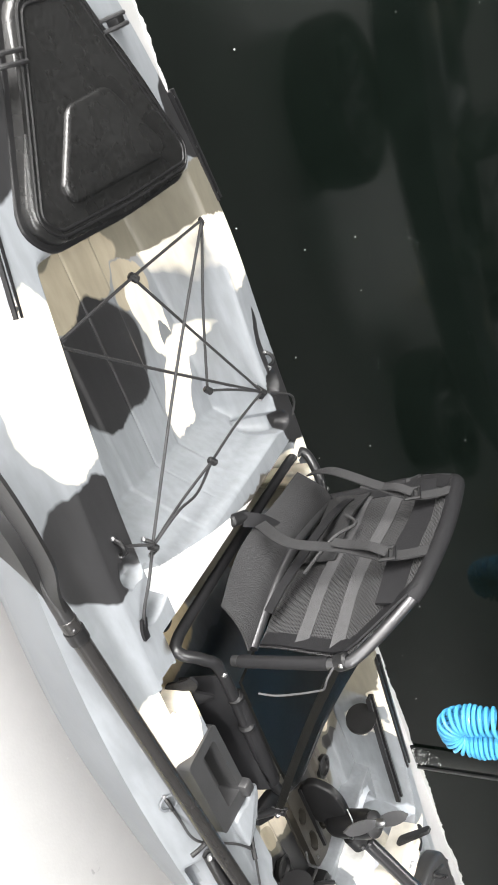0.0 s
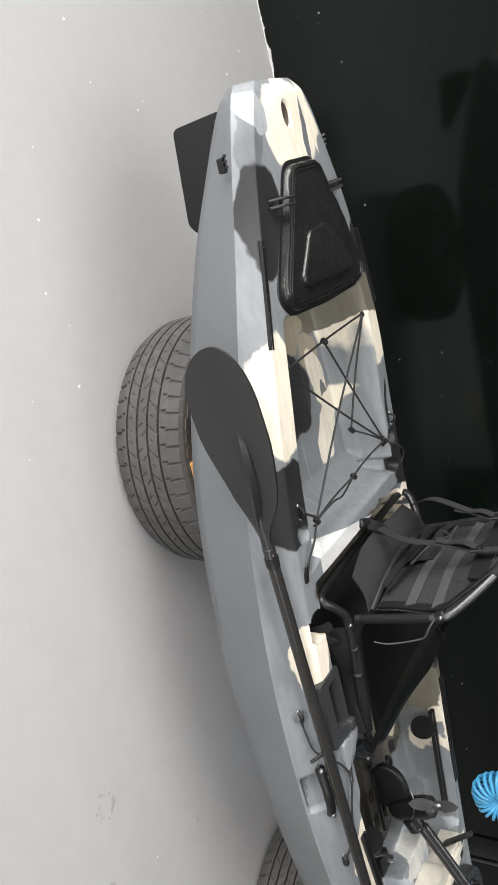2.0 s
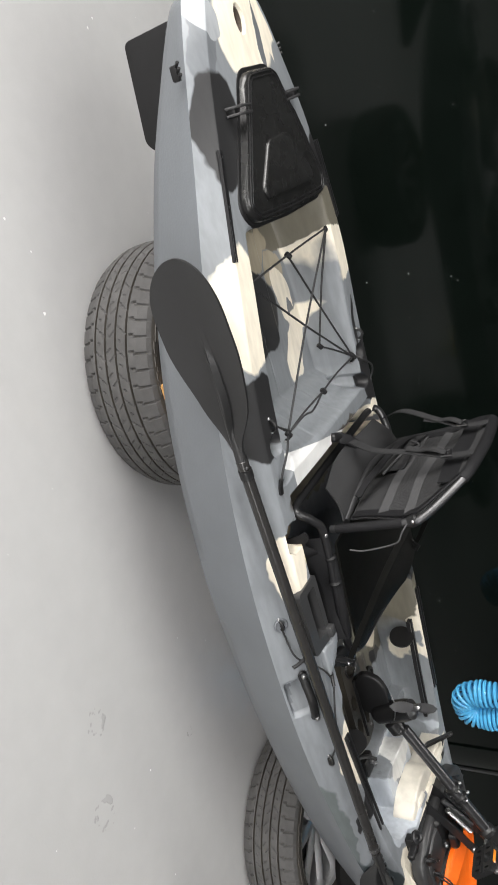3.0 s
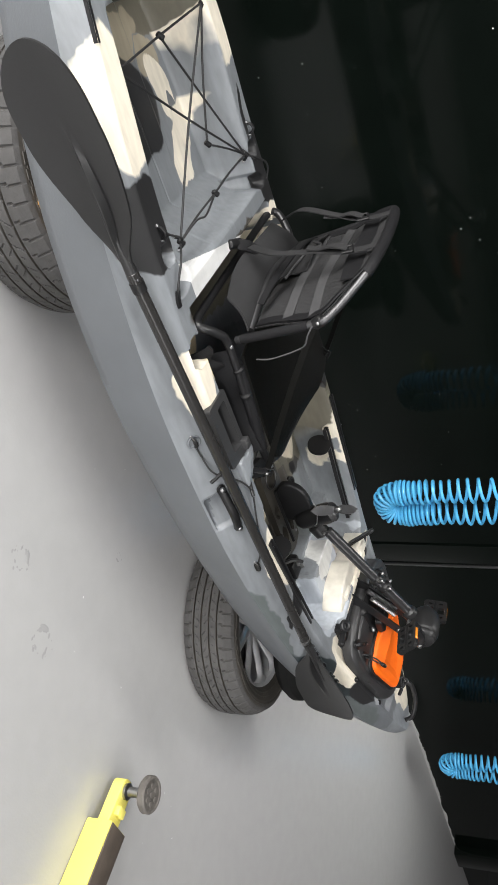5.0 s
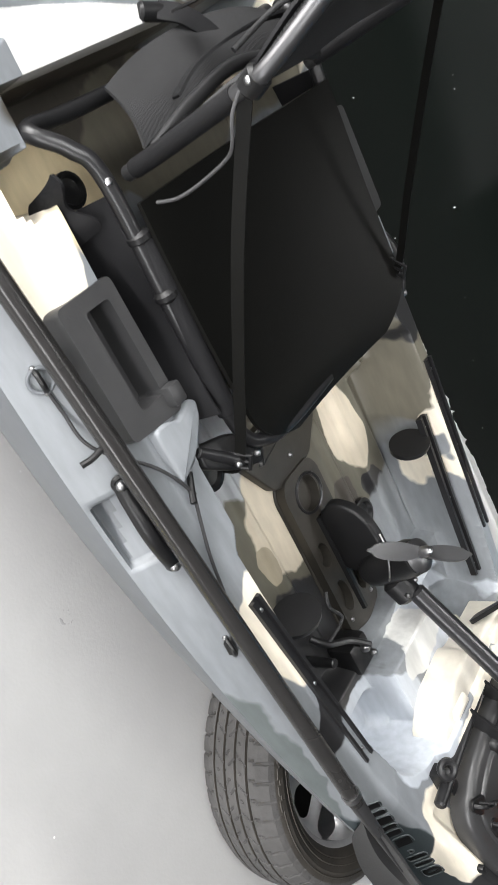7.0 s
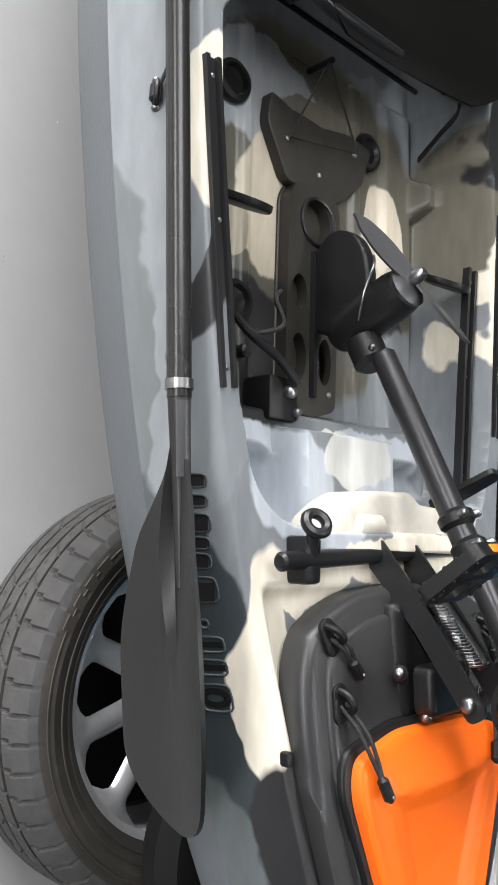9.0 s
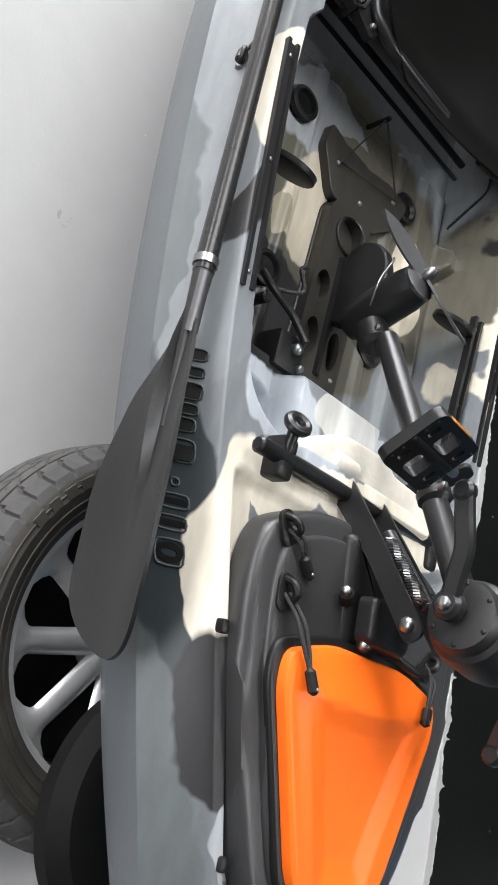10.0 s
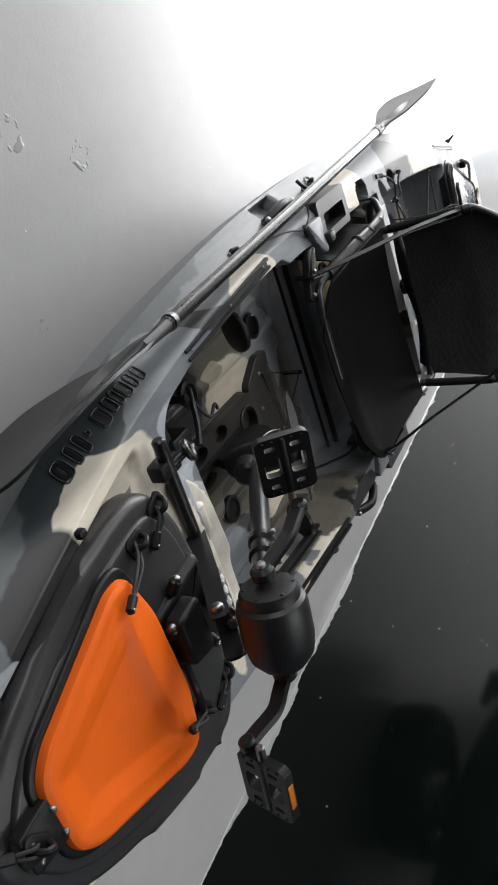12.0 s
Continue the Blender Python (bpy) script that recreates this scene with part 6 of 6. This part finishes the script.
padb = lathe([(0.001, 0.090), (0.052, 0.090), (0.058, 0.096), (0.058, 0.112), (0.054, 0.117), (0.048, 0.117), (0.046, 0.113), (0.001, 0.113)], Matrix.Translation(la), 40)
pad = part("rubber_pad", padb, M_PAD, lift, "dirty round rubber lifting pad")
for i in range(7):
    a = 2 * math.pi * i / 6
    rr = 0.028 if i < 6 else 0.0
    part("pad_stud", lathe([(0.010, 0.110), (0.009, 0.1165), (0.001, 0.1165)], Matrix.Translation(la + Vector((rr * math.cos(a), rr * math.sin(a), 0))), 12), M_PAD, pad)

# ---- drips, grit and paint flecks on the floor ----
rng = random.Random(7)
spots = bmesh.new()


def spot(bm, x, y, r, z=0.0005, flat=0.25, n=7):
    own = bmesh.new()
    k = [rng.uniform(0.7, 1.3) for _ in range(n)]
    rings = [[own.verts.new((x + r * f * k[i] * math.cos(2 * math.pi * i / n), y + r * f * k[i] * math.sin(2 * math.pi * i / n), z + hh)) for i in range(n)] for f, hh in ((1, 0), (0.6, r * flat))]
    for i in range(n):
        j = (i + 1) % n
        own.faces.new((rings[0][i], rings[0][j], rings[1][j], rings[1][i]))
    own.faces.new(rings[1])
    return merge(bm, own)


for _ in range(60):
    spot(spots, rng.uniform(-0.6, 3.2), rng.uniform(-1.1, 1.3), rng.choice((0.0015, 0.002, 0.002, 0.003)))
for p in ((0.666, -0.245, 0.006), (0.214, -0.199, 0.005), (-0.121, 0.193, 0.004), (-0.034, 0.399, 0.005), (-0.132, 1.058, 0.006), (-0.035, 1.005, 0.005), (0.399, -0.258, 0.004), (-0.216, 1.199, 0.005), (-0.29, 0.152, 0.005), (-0.06, 0.44, 0.004)):
    spot(spots, p[0], p[1], p[2])
tagged(part("grit", spots, M_WATER), "pale grit and paint flecks scattered over the grey floor", "grit", kind="stuff")


def droplet(bm, x, y, r, stretch=1.0, turn=0.0, n=12):
    """A flat drop with a rounded, uneven edge."""
    own = bmesh.new()
    k = [1 + 0.16 * math.sin(2 * math.pi * i / n * 2 + turn) + rng.uniform(-0.10, 0.10) for i in range(n)]
    rings = []
    for f, hh in ((1.0, 0.0), (0.93, 0.045), (0.74, 0.085), (0.40, 0.105)):
        row = []
        for i in range(n):
            a = 2 * math.pi * i / n
            u, v = r * f * k[i] * math.cos(a) * stretch, r * f * k[i] * math.sin(a)
            row.append(own.verts.new((x + u * math.cos(turn) - v * math.sin(turn), y + u * math.sin(turn) + v * math.cos(turn), 0.0004 + r * hh)))
        rings.append(row)
    for a, b in zip(rings, rings[1:]):
        for i in range(n):
            own.faces.new((a[i], a[(i + 1) % n], b[(i + 1) % n], b[i]))
    own.faces.new(rings[-1])
    return merge(bm, own)


def drip_ring(x, y, r, n):
    """Dried splashes of clear lacquer: one long drop and a ring of small ones."""
    bm = bmesh.new()
    start = rng.uniform(0, 2 * math.pi)
    if n > 6:
        droplet(bm, x + 0.80 * r * math.cos(start), y + 0.75 * r * math.sin(start), r * 0.20, 2.3, start + 1.5)
        droplet(bm, x + 0.75 * r * math.cos(start + 0.5), y + 0.70 * r * math.sin(start + 0.5), r * 0.15, 1.6, start + 2.1)
    for i in range(n):
        a = start + 0.9 + 5.0 * i / n + rng.uniform(-0.2, 0.2)
        if rng.random() < 0.75:
            droplet(bm, x + r * rng.uniform(0.55, 1.1) * math.cos(a), y + r * rng.uniform(0.5, 0.95) * math.sin(a), r * rng.uniform(0.035, 0.12), rng.uniform(1.0, 1.7), rng.uniform(0, 3.1), 9)
    return bm


for x, y, r, n in ((2.139, -0.316, 0.020, 10), (1.758, -0.660, 0.042, 18), (2.005, -0.765, 0.050, 20), (2.22, -0.262, 0.006, 5)):
    tagged(part("dried_drips", drip_ring(x, y, r, n), M_DRIP), "dried clear drips on the grey floor", "drips", kind="stuff")
arm2 = copy_thing(lift, pose(5.0, -1.45, 0.0, 0, 0, 60))
# pale flecks on the black wall
flecks = bmesh.new()
for _ in range(90):
    own = bmesh.new()
    r = rng.choice((0.0012, 0.0016, 0.002, 0.003))
    x = rng.uniform(-1.5, 4.2)
    bmesh.ops.create_uvsphere(own, u_segments=6, v_segments=4, radius=r, matrix=Matrix.Translation((x, R["y1"] + 0.028 * x - 0.0205, rng.uniform(0.05, 1.6))))
    merge(flecks, own)
# dust and plaster crumbs at the foot of the panel strip
for _ in range(70):
    own = bmesh.new()
    x, z = rng.uniform(4.125, 4.285), abs(rng.gauss(0.0, 0.06)) + 0.004
    bmesh.ops.create_uvsphere(own, u_segments=6, v_segments=4, radius=rng.choice((0.0012, 0.0018, 0.0026, 0.0034)), matrix=Matrix.Translation((x, R["y1"] + 0.028 * x - 0.0325, z)))
    merge(flecks, own)
tagged(part("wall_flecks", flecks, M_WATER), "pale paint flecks dotted over the black wall", "flecks", kind="stuff")
